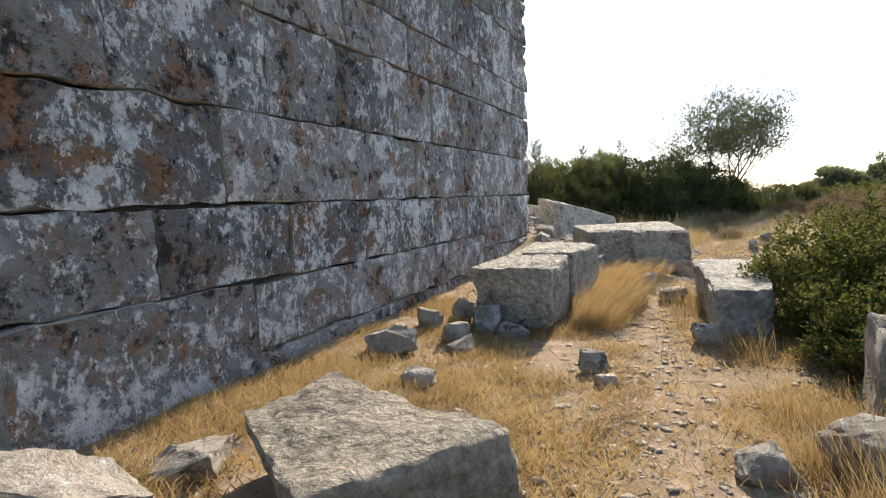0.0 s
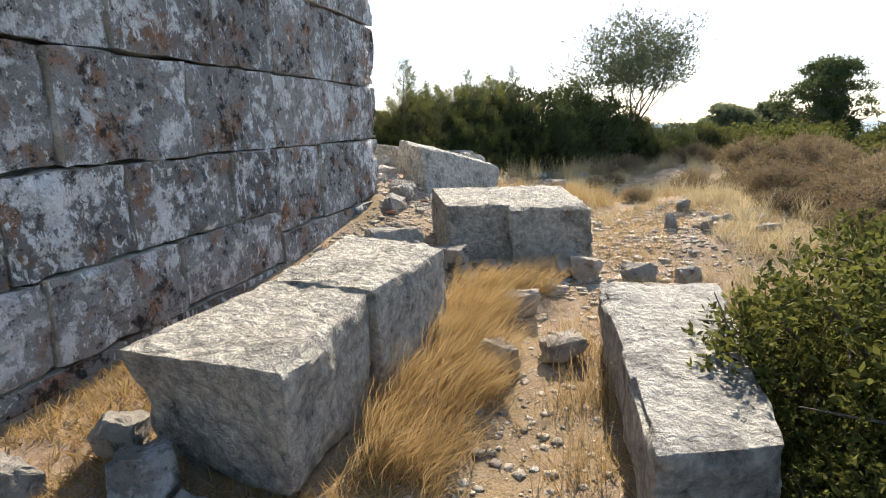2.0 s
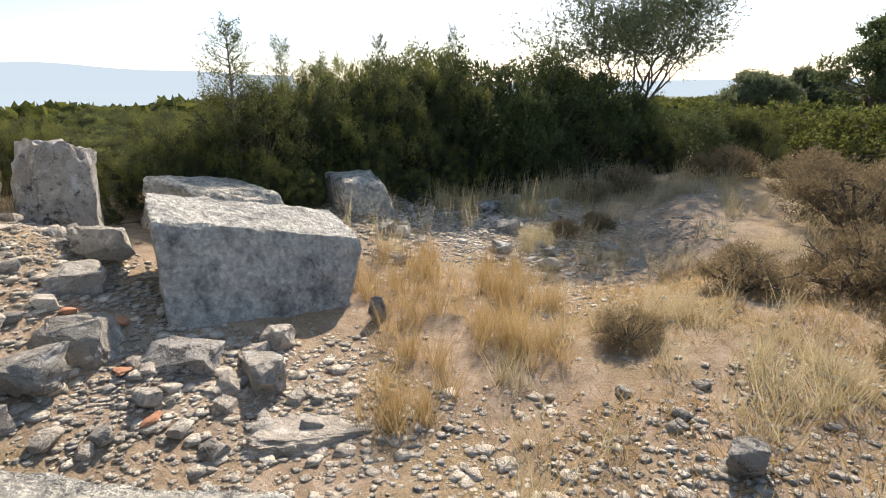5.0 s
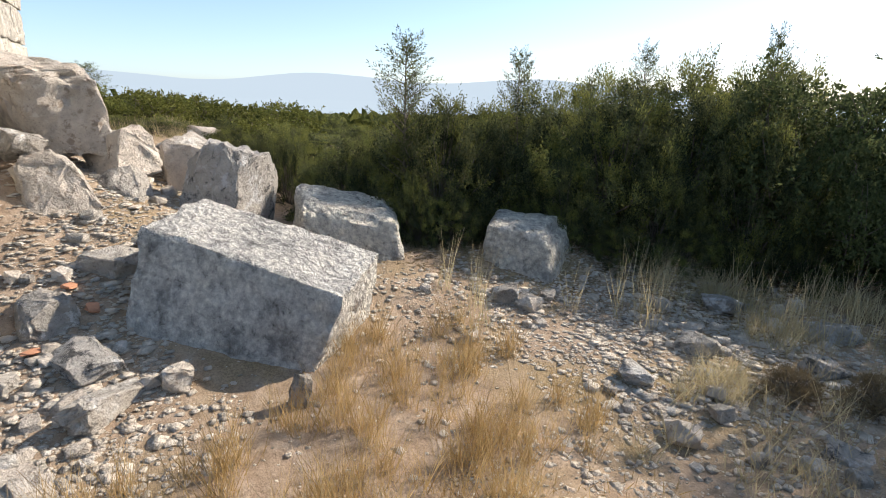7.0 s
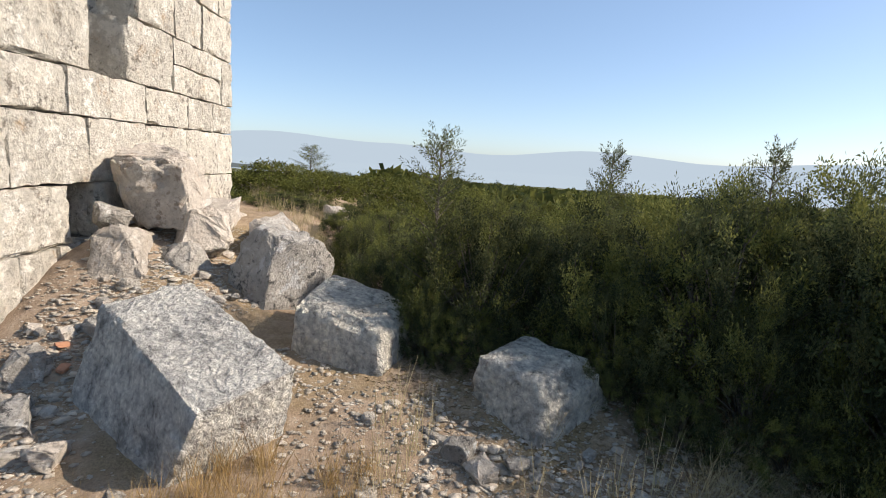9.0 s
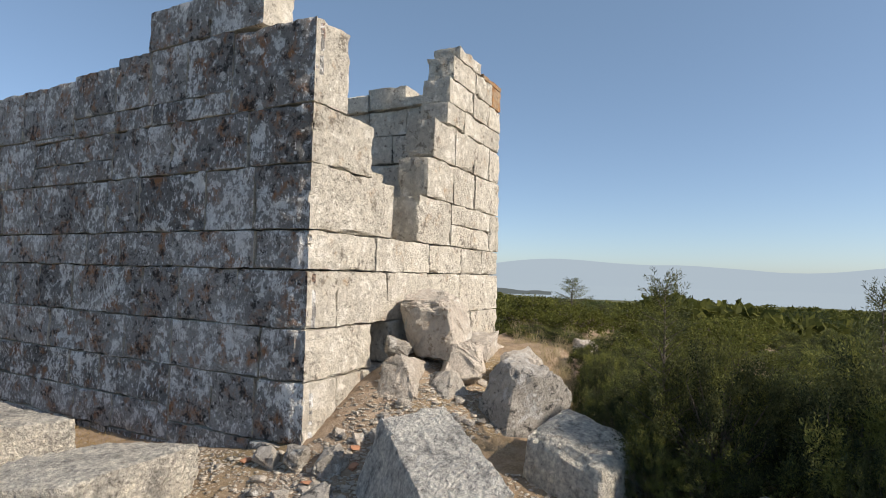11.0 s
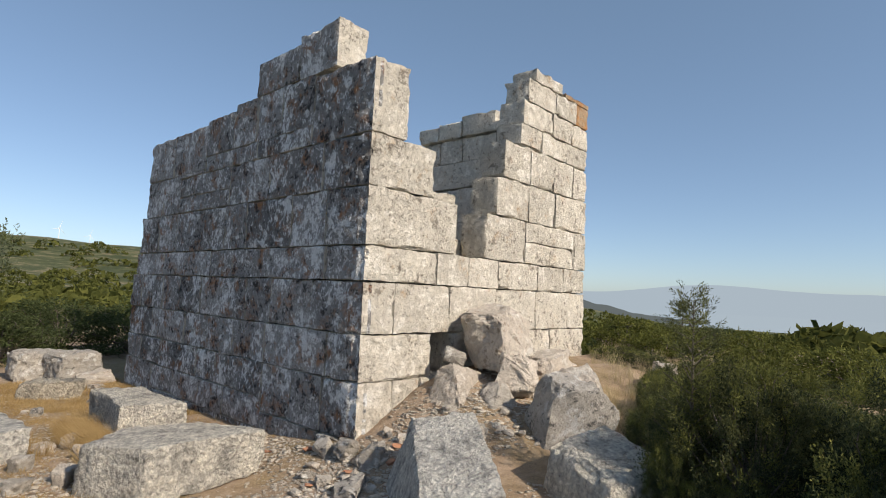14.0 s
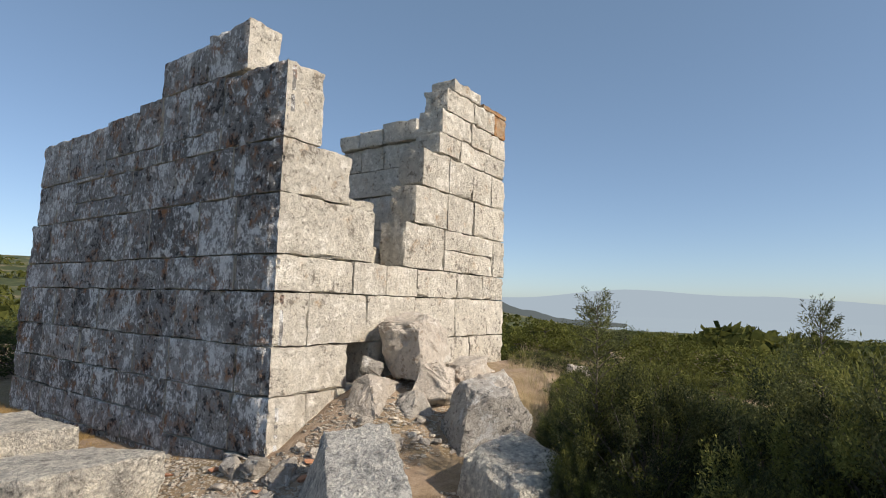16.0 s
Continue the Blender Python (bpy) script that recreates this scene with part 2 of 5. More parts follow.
# lichen colours on a base darkened to carry the long face's shade
M_SHADE = stone("shaded_lichened_limestone", (0.325, 0.314, 0.302), white=(0.80, 0.80, 0.79), dark=(0.030, 0.028, 0.028), rust=(0.40, 0.16, 0.045), w=0.65, d=0.53, r=0.88, tone=0.40, crust=0.85)
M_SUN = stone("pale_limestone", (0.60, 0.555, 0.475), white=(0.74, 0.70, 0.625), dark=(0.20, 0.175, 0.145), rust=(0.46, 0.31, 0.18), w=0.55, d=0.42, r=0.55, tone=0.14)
M_RUST = stone("rust_lichened_limestone", (0.40, 0.30, 0.20), rust=(0.46, 0.19, 0.05), w=0.2, d=0.3, r=1.3)
M_ROCK = stone("broken_limestone", (0.47, 0.43, 0.375), white=(0.60, 0.58, 0.54), dark=(0.14, 0.125, 0.11), rust=(0.42, 0.26, 0.15), w=0.45, d=0.42, r=0.40)
M_PALE_ROCK = stone("fresh_broken_limestone", (0.57, 0.505, 0.43), white=(0.68, 0.645, 0.585), dark=(0.30, 0.24, 0.19), rust=(0.52, 0.37, 0.26), w=0.45, d=0.30, r=0.5, tone=0.14)
M_GREY = stone("grey_limestone", (0.37, 0.345, 0.31), white=(0.56, 0.56, 0.55), dark=(0.06, 0.06, 0.06), w=0.5, d=0.55, r=0.25)
M_BLOCK = conglomerate("crumbly_limestone")
M_BLOCK2 = conglomerate("pitted_grey_limestone", (0.70, 0.675, 0.63))
M_CRUST = conglomerate("lichen_crusted_limestone", (0.50, 0.455, 0.38))
M_CORE = plain("rubble_fill", (0.13, 0.11, 0.09))
M_EARTH = earth_mat()
M_CHIP = stone("stone_chips", (0.68, 0.60, 0.50), white=(0.76, 0.71, 0.64), dark=(0.32, 0.27, 0.22), rust=(0.50, 0.33, 0.22), w=0.4, d=0.2, r=0.4, grain=0.4)
M_TILE = plain("terracotta", (0.40, 0.20, 0.12))
M_GRASS = leafy("dry_straw", (0.27, 0.175, 0.07), (0.58, 0.43, 0.22), 0.38)
M_PALE = leafy("pale_seed_grass", (0.34, 0.28, 0.155), (0.58, 0.50, 0.32), 0.4)
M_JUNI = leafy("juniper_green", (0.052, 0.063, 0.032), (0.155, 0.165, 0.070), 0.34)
# green darkened to stand for the shade inside a shrub
M_JUNI_DEEP = leafy("shaded_inner_juniper", (0.022, 0.030, 0.017), (0.062, 0.074, 0.036), 0.2)
M_MAST = leafy("mastic_green", (0.045, 0.056, 0.016), (0.195, 0.198, 0.052), 0.40)
M_YOUNG_LIT = leafy("young_lit_juniper", (0.105, 0.118, 0.034), (0.260, 0.260, 0.080), 0.36)
M_DARK = leafy("dark_oak_green", (0.042, 0.060, 0.026), (0.140, 0.165, 0.068), 0.42)
M_OLIV = leafy("grey_green_leaf", (0.08, 0.10, 0.055), (0.21, 0.23, 0.13), 0.45)
M_BROWN = leafy("dry_heather", (0.14, 0.10, 0.058), (0.34, 0.265, 0.155), 0.35)
M_BARK = plain("grey_bark", (0.13, 0.11, 0.09), var=0.4, scale=30)
M_FAR1 = haze("haze_glow_mountain", (0.48, 0.60, 0.715), 0.75)
M_FAR2 = haze("haze_glow_ridge", (0.30, 0.36, 0.38), 0.40)
M_SEA = haze("haze_glow_sea", (0.485, 0.605, 0.717), 0.755)
M_WHITE = plain("white_steel", (0.8, 0.8, 0.8), 0.5, 0.05)

# ---- builders ----
def link_mesh(name, me, material, parent=None, label=""):
    ob = new(name, me)
    if material is not None and not me.materials:
        for mm in (material if isinstance(material, (list, tuple)) else [material]):
            me.materials.append(mm)
    if parent is not None:
        ob.parent = parent
    if label:
        ob["label"] = label
    return ob

def part(name, bm, material, parent=None, label="", smooth=True):
    me = bpy.data.meshes.new(name)
    bm.to_mesh(me)
    bm.free()
    if smooth:
        me.polygons.foreach_set("use_smooth", [True] * len(me.polygons))
    return link_mesh(name, me, material, parent, label)

def arrays(name, verts, faces, material, parent=None, label="", smooth=False):
    """A mesh from whole arrays of corners and of equal-sided faces."""
    verts, faces = np.asarray(verts, np.float32), np.asarray(faces, np.int32)
    k = faces.shape[1]
    me = bpy.data.meshes.new(name)
    me.vertices.add(len(verts))
    me.vertices.foreach_set("co", verts.ravel())
    me.loops.add(faces.size)
    me.loops.foreach_set("vertex_index", faces.ravel())
    me.polygons.add(len(faces))
    me.polygons.foreach_set("loop_start", np.arange(0, faces.size, k, dtype=np.int32))
    if smooth:
        me.polygons.foreach_set("use_smooth", np.ones(len(faces), bool))
    me.update(calc_edges=True)
    return link_mesh(name, me, material, parent, label)

def empty(name, x, y, z, label, category, group="", kind=""):
    e = new(name)
    e.location = (x, y, z)
    e.empty_display_size = 0.1
    return tagged(e, label, category, group, kind)

def nz(p, s, seed):
    return noise.fractal(Vector((p[0] * s + seed * 7.31, p[1] * s - seed * 3.17, p[2] * s + seed * 1.73)), 0.9, 2.1, 4)

def hewn(w, d, h, cuts, r, rough, seed, chips=0.0):
    """A hewn block centred on the origin: rounded worn edges, uneven faces, chipped corners."""
    bm = bmesh.new()
    bmesh.ops.create_cube(bm, size=1.0)
    bmesh.ops.subdivide_edges(bm, edges=bm.edges[:], cuts=cuts, use_grid_fill=True)
    half = (w / 2, d / 2, h / 2)
    for v in bm.verts:
        p = [v.co[i] * 2 * half[i] for i in range(3)]
        rr = r * (0.6 + 0.8 * abs(nz(p, 2.0, seed + 5)))
        q = [max(-half[i] + rr, min(half[i] - rr, p[i])) for i in range(3)]
        dv = Vector([p[i] - q[i] for i in range(3)])
        if dv.length > 1e-6:
            nrm = dv.normalized()
            if dv.length > rr:
                dv = nrm * rr
            edge = sum(1 for i in range(3) if abs(p[i]) > half[i] - rr * 1.5)
            push = rough * nz(p, 3.2, seed) + rough * 0.6 * nz(p, 9.0, seed + 2) - rough * 0.5 * max(0.0, nz(p, 5.0, seed + 4))
            if edge >= 2 and chips:
                push -= chips * max(0.0, nz(p, 2.6, seed + 9))
            p = [q[i] + dv[i] + nrm[i] * push for i in range(3)]
        v.co = p
    return bm

def warp(bm, w, d, h, top, bot):
    """Bend a block so that its corners come to four top and four bottom points, given counter-clockwise from (-,-)."""
    top, bot = [Vector(p) for p in top], [Vector(p) for p in bot]
    for v in bm.verts:
        a, b2, c = v.co.x / w + 0.5, v.co.y / d + 0.5, v.co.z / h + 0.5
        t = top[0] * (1 - a) * (1 - b2) + top[1] * a * (1 - b2) + top[2] * a * b2 + top[3] * (1 - a) * b2
        u = bot[0] * (1 - a) * (1 - b2) + bot[1] * a * (1 - b2) + bot[2] * a * b2 + bot[3] * (1 - a) * b2
        v.co = t * c + u * (1 - c)
    return bm

def rock_mesh(sx, sy, sz, seed, points=15, cuts=3, rough=0.055):
    """A broken stone: the hull of chance points, its edges worn, its faces roughened."""
    rg = random.Random(seed)
    bm = bmesh.new()
    for corner in itertools.product((-1, 1), repeat=3):
        p = Vector([c * rg.uniform(0.48, 1.0) for c in corner])
        if rg.random() < 0.6:                            # a corner knocked off
            for i in range(3):
                q = p.copy()
                q[i] *= rg.uniform(0.05, 0.75)
                bm.verts.new(q)
        else:
            bm.verts.new(p)
    for _ in range(max(0, points - 10)):
        p = Vector([rg.uniform(-0.5, 0.5) for _ in range(3)])
        i = rg.randrange(3)
        p[i] = rg.choice((-1, 1)) * rg.uniform(0.95, 1.12)
        bm.verts.new(p)
    res = bmesh.ops.convex_hull(bm, input=bm.verts[:])
    bmesh.ops.delete(bm, geom=[g for g in res["geom_interior"] if isinstance(g, bmesh.types.BMVert)], context="VERTS")
    bmesh.ops.dissolve_limit(bm, angle_limit=radians(18), verts=bm.verts[:], edges=bm.edges[:])
    if cuts:
        bmesh.ops.bevel(bm, geom=bm.edges[:], offset=0.045, segments=1, affect="EDGES", clamp_overlap=True)
        bmesh.ops.triangulate(bm, faces=bm.faces[:])
        bmesh.ops.subdivide_edges(bm, edges=bm.edges[:], cuts=cuts, use_grid_fill=True)
    bmesh.ops.triangulate(bm, faces=bm.faces[:])
    ext = [(min(v.co[i] for v in bm.verts), max(v.co[i] for v in bm.verts)) for i in range(3)]
    size = (sx, sy, sz)
    for v in bm.verts:
        p = v.co.copy()
        m = 1 + rough * 2.0 * nz(p, 1.8, seed) + rough * 1.2 * nz(p, 5.0, seed + 3)
        v.co = [((p[i] - (ext[i][0] + ext[i][1]) / 2) / (ext[i][1] - ext[i][0])) * size[i] * m for i in range(3)]
    return bm

def stone_thing(name, x, y, z, sx, sy, sz, seed, material, label, category="stone", group="", rz=0, cuts=3):
    ob = part(name, rock_mesh(sx, sy, sz, seed, 14, cuts), material)
    ob.data.set_sharp_from_angle(angle=radians(28))
    rg = random.Random(seed + 1000)
    ob.matrix_world = pose(x, y, z, rg.uniform(-14, 14), rg.uniform(-14, 14), rz)
    return tagged(ob, label, category, group)

def smooth(a, b, t):
    t = max(0.0, min(1.0, (t - a) / (b - a)))
    return t * t * (3 - 2 * t)

def land(x, y):
    """Height of the ground."""
    z = -0.50 + 0.14 * smooth(-6.0, 0.0, y) + 0.10 * smooth(1.5, -0.5, x)
    z += 0.27 * smooth(1.6, -0.2, x) * smooth(-3.0, 0.5, y)                                   # towards the tower's corner
    z += (0.95 * smooth(0.5, -1.9, x)) * math.exp(-((y - 0.2) / 1.7) ** 2) * smooth(-1.5, 0.3, y)   # rubble against the sunlit face
    z += 0.55 * smooth(-2.0, -5.0, x) * smooth(0.5, 2.0, y) * (1 - smooth(4.0, 9.0, y))
    z += 0.22 * smooth(2.6, 4.6, x) * smooth(-3.0, 0.5, y) * (1 - smooth(2.2, 4.2, y))
    z -= 0.20 * math.exp(-((x - 3.0) / 1.0) ** 2 - ((y - 4.3) / 1.3) ** 2)
    z += 0.22 * smooth(3.9, 4.8, x) * smooth(3.0, 4.6, y) * (1 - smooth(8.0, 11.0, y))
    r = math.hypot(x - 1.0, y + 1.0)
    z += 0.035 * nz((x, y, 0), 1.1, 3) + 0.012 * nz((x, y, 0), 5.0, 4)
    if r > 11:
        k = r - 11
        fall = 0.052 * min(k, 400) - 0.00002 * min(k, 400) ** 2
        south = smooth(0.25, 0.85, -y / max(r, 1))
        z -= fall * (1 - 0.75 * south)
        z += south * (14.0 * smooth(120, 420, r) + 19.0 * smooth(250, 520, r) * (1 + 0.35 * nz((x, y, 0), 0.004, 9)))
        z += 0.5 * nz((x, y, 0), 0.05, 6) * min(1, k / 30)
        z -= (1 - south) * 60 * smooth(500, 1200, r)
    return z

# ---- ground ----
def graded(lo, hi, step, reach):
    """Coordinates: even in the middle, ever wider to the horizon."""
    mid = list(np.arange(lo, hi + 1e-6, step))
    out, s = [], step
    v = hi
    while v < reach:
        s *= 1.16
        v += s
        out.append(v)
    left, s, v = [], step, lo
    while v > -reach:
        s *= 1.16
        v -= s
        left.append(v)
    return left[::-1] + mid + out

gx, gy = graded(-3.0, 7.0, 0.11, 4400), graded(-11.5, 9.0, 0.11, 4400)
gverts = [(x, y, land(x, y)) for y in gy for x in gx]
nx = len(gx)
gfaces = [(j * nx + i, j * nx + i + 1, (j + 1) * nx + i + 1, (j + 1) * nx + i) for j in range(len(gy) - 1) for i in range(nx - 1)]
ground = arrays("ground", gverts, gfaces, M_EARTH, smooth=True)
tagged(ground, "dry stony earth with straw and chips", "ground", kind="structure")

# sea and far mountains, their haze painted as a pale glow
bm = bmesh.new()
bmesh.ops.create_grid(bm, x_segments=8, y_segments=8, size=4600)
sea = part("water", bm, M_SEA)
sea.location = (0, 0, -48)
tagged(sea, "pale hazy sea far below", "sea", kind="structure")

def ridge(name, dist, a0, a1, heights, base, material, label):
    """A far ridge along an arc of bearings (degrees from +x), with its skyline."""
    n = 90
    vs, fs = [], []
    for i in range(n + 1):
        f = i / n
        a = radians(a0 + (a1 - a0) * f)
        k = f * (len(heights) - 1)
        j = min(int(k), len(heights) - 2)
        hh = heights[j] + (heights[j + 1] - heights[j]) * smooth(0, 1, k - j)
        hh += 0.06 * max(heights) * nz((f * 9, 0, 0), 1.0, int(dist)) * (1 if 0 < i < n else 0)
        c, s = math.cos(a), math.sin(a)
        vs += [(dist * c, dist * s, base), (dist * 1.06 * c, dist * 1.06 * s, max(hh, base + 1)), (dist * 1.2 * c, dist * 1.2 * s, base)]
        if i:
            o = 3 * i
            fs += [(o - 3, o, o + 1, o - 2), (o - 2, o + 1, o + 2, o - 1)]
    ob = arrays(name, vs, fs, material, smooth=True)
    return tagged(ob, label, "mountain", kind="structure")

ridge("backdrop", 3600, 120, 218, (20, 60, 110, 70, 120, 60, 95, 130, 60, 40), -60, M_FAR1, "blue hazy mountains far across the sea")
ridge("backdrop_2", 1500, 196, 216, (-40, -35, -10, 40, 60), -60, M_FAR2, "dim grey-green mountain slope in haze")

# ---- the tower ----
tower = empty("stone_tower", -3.2, -4.1, -0.5, "ruined square tower of large weathered limestone blocks", "tower")
ORIGIN = Vector((-3.2, -4.1, -0.5))
serial = [0]

def tower_block(x0, x1, y0, y1, z0, z1, face="x", rough=0.02, rnd=0.02, cuts=9, material=None, chips=0.07, tilt=0.0, label=""):
    serial[0] += 1
    s = serial[0]
    g = 0.006
    w, d, h = abs(x1 - x0) - 2 * g, abs(y1 - y0) - 2 * g, z1 - z0 - 2 * g
    bm = hewn(w, d, h, cuts, rnd, rough, s, chips)
    me = bpy.data.meshes.new("stone_block")
    if face == "c":                       # a smooth sunk margin runs up both sides of the corner
        for v in bm.verts:
            if v.co.y > d / 2 - 0.06 and w / 2 - 0.15 < v.co.x < w / 2 - 0.03:
                v.co.y -= 0.028
            if v.co.x > w / 2 - 0.06 and d / 2 - 0.15 < v.co.y < d / 2 - 0.03:
                v.co.x -= 0.028
    bm.normal_update()
    # +x faces take the darker lichened copy, with shade put into its colour
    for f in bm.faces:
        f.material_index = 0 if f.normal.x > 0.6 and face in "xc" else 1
        f.smooth = True
    bm.to_mesh(me)
    bm.free()
    me.set_sharp_from_angle(angle=radians(32))
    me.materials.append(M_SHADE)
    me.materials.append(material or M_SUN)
    ob = link_mesh("stone_block", me, None, tower, label)
    ob.location = Vector(((x0 + x1) / 2, (y0 + y1) / 2, (z0 + z1) / 2)) - ORIGIN
    ob.rotation_euler = (0, 0, radians(tilt))
    return ob

TH = 0.62
SOUTH, FOOT, WEST = -8.52, -9.04, -6.42
# shaded long face (x = 0): level, and the joints from the corner backwards
EAST = [
    (-0.95, 0.02, (0.0, -0.9, -2.55)),
    (-0.95, -0.28, (-2.55, -4.46, -5.5, -7.4)),
    (-0.28, 0.24, (-2.55, -3.9, -4.95, -6.2, -7.4)),
    (-0.95, 0.26, (-7.4, FOOT)),
    (0.02, 0.82, (0.0, -0.85, -1.68, -2.55)),
    (0.24, 0.82, (-2.55, -3.24, -4.3, -5.12, -6.97)),
    (0.26, 0.82, (-6.97, -8.17, FOOT)),
    (0.82, 1.49, (0.0, -0.80, -2.55, -3.67, -4.72, -5.8, -7.61, FOOT)),
    (1.49, 2.25, (0.0, -1.26, -2.46, -3.29, -4.27, -5.18, -6.2, -7.12, -8.39, FOOT)),
    (2.25, 2.77, (0.0, -0.95, -2.62, -3.9, -4.82, -6.04, -7.2, -8.86)),
    (2.77, 3.63, (0.0, -1.0, -1.95, -3.45, -4.3, -5.2, -6.6, -7.6, -8.70)),
    (3.63, 4.41, (0.0, -1.15, -2.75, -3.3, -4.2)),
    (4.41, 5.55, (0.0, -1.52)),
    (4.41, 4.75, (-1.52, -2.3, -3.25, -4.2, -5.4)),
    (4.75, 5.62, (-1.52, -2.5, -3.35, -4.2)),
    (4.75, 5.52, (-4.2, -5.42)),
    (4.50, 5.46, (-5.42, -7.1, SOUTH)),
    (3.63, 3.98, (-4.2, -5.3, -6.6)),
    (3.98, 4.41, (-4.2, -5.3, -6.6)),
    (3.63, 4.50, (-6.6, -7.55, SOUTH)),
    (4.41, 4.50, (-5.42, -6.6)),
    (5.62, 6.26, (-2.05, -3.43)),
]
for z0, z1, joints in EAST:
    for a, b in zip(joints, joints[1:]):
        if a == 0.0:
            continue                      # the quoins follow
        dx = random.uniform(-0.016, 0.012)
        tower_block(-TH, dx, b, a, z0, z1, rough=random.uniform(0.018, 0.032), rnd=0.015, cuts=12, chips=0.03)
top_block = tower_block(-TH, 0.0, -2.05, -0.95, 5.60, 6.40, rough=0.03, chips=0.10)
# quoins at the near corner, each with a drafted edge and going back along both faces by turns
QUOIN = [(-0.95, 0.02, -0.9, -0.62), (0.02, 0.82, -0.85, -0.66), (0.82, 1.49, -0.80, -1.46), (1.49, 2.25, -1.26, -0.62), (2.25, 2.77, -0.95, -1.5), (2.77, 3.63, -1.0, -1.94), (3.63, 4.41, -1.15, -1.38), (4.41, 5.55, -1.52, -0.72)]
for z0, z1, ya, xb in QUOIN:
    e = 0.05 if z1 < 0.1 else 0.0
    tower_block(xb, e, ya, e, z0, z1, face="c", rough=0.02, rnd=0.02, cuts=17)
# sunlit face (y = 0): level, joints from the corner leftwards along -x
NORTH = [
    (-0.95, 0.0, (-0.62, -1.8, -3.2, -4.6, WEST)),
    (0.0, 0.82, (-0.66, -1.25, -2.6, -3.9, -5.1, WEST)),
    (0.82, 1.49, (-1.95, -3.0, -4.2, -5.0, WEST)),
    (1.49, 2.25, (-0.62, -1.85, -3.1, -4.45, -5.7, WEST)),
    (2.25, 2.77, (-1.5, -2.3, -3.15, -4.5, -5.5, WEST)),
    (2.77, 3.60, (-2.76, -4.0)),
    (2.77, 3.20, (-4.0, -5.9)),
    (3.20, 3.60, (-4.0, -5.9)),
    (2.77, 3.60, (-5.9, WEST)),
    (3.60, 4.34, (-3.03, -4.1, -5.1, WEST)),
    (4.34, 5.07, (-3.22, -4.1, -5.0, -5.8, WEST)),
    (5.07, 5.52, (-3.72, -4.5, -5.5, WEST)),
    (5.52, 6.02, (-3.80, -4.9, -5.7, WEST)),
    (6.02, 6.50, (-3.95, -5.0, -5.85)),
]
for z0, z1, joints in NORTH:
    for a, b in zip(joints, joints[1:]):
        tower_block(b, a, -TH, random.uniform(-0.012, 0.012), z0, z1, face="y", rough=random.uniform(0.016, 0.030), rnd=0.013, cuts=10)
tower_block(-5.35, -4.2, -TH, 0.0, 6.50, 6.78, face="y", chips=0.12)
tower_block(WEST, -5.85, -TH, 0.0, 6.02, 6.50, face="y", material=M_RUST, label="end block with rust-coloured lichen")
tower_block(WEST, -5.36, -TH, 0.0, 6.50, 6.62, face="y", material=M_RUST, label="end block with rust-coloured lichen")
# west and south walls, seen inside and over the top
for z0, z1, steps in ((-0.9, 0.9, 3), (0.9, 2.0, 4), (2.0, 3.0, 5), (3.0, 4.0, 4), (4.0, 4.9, 5), (4.9, 5.6, 4)):
    ys = np.linspace(-TH, SOUTH, steps + 1)
    for a, b in zip(ys, ys[1:]):
        tower_block(WEST, WEST + TH, b, a, z0, z1, face="y", cuts=5)
    xs = np.linspace(WEST + TH, -TH, steps)
    for a, b in zip(xs, xs[1:]):
        tower_block(a, b, SOUTH, SOUTH + TH, z0, min(z1, 5.4), face="y", cuts=5)
for a, b, z in ((-0.62, -2.2, 6.5), (-2.2, -3.3, 6.80), (-3.3, -4.1, 6.72), (-4.1, -4.85, 6.66)):
    tower_block(WEST, WEST + TH, b, a, 5.6, 6.24, face="y", cuts=6, chips=0.06)
    tower_block(WEST, WEST + TH + 0.1, b, a, 6.24, z, face="y", cuts=6, chips=0.09, tilt=random.uniform(-3, 3))
# rough inner facing behind the breach
for x0, x1, z0, z1 in ((-2.1, -1.2, 2.3, 3.3), (-3.2, -2.1, 2.3, 3.15), (-2.7, -1.6, 3.3, 3.95)):
    tower_block(x0, x1, -1.35, -0.68, z0, z1, face="y", rough=0.04, chips=0.1)
# fill between the faces, set back so that joints are dark
def core(x0, x1, y0, y1, z0, z1):
    bm = bmesh.new()
    bmesh.ops.create_cube(bm, size=1.0)
    for v in bm.verts:
        v.co = ((x0 + x1) / 2 + v.co.x * (x1 - x0), (y0 + y1) / 2 + v.co.y * (y1 - y0), (z0 + z1) / 2 + v.co.z * (z1 - z0))
    ob = part("wall_core", bm, M_CORE, tower, smooth=False)
    ob.location = -ORIGIN
core(-TH + 0.1, -0.14, SOUTH + 0.15, -0.14, -0.9, 4.35)
core(WEST + 0.15, -TH + 0.1, -TH + 0.1, -0.15, -0.9, 0.78)
core(WEST + 0.15, -TH + 0.1, -TH + 0.1, -0.15, 1.55, 2.70)
core(WEST + 0.15, -3.3, -TH + 0.1, -0.15, 2.7, 4.3)

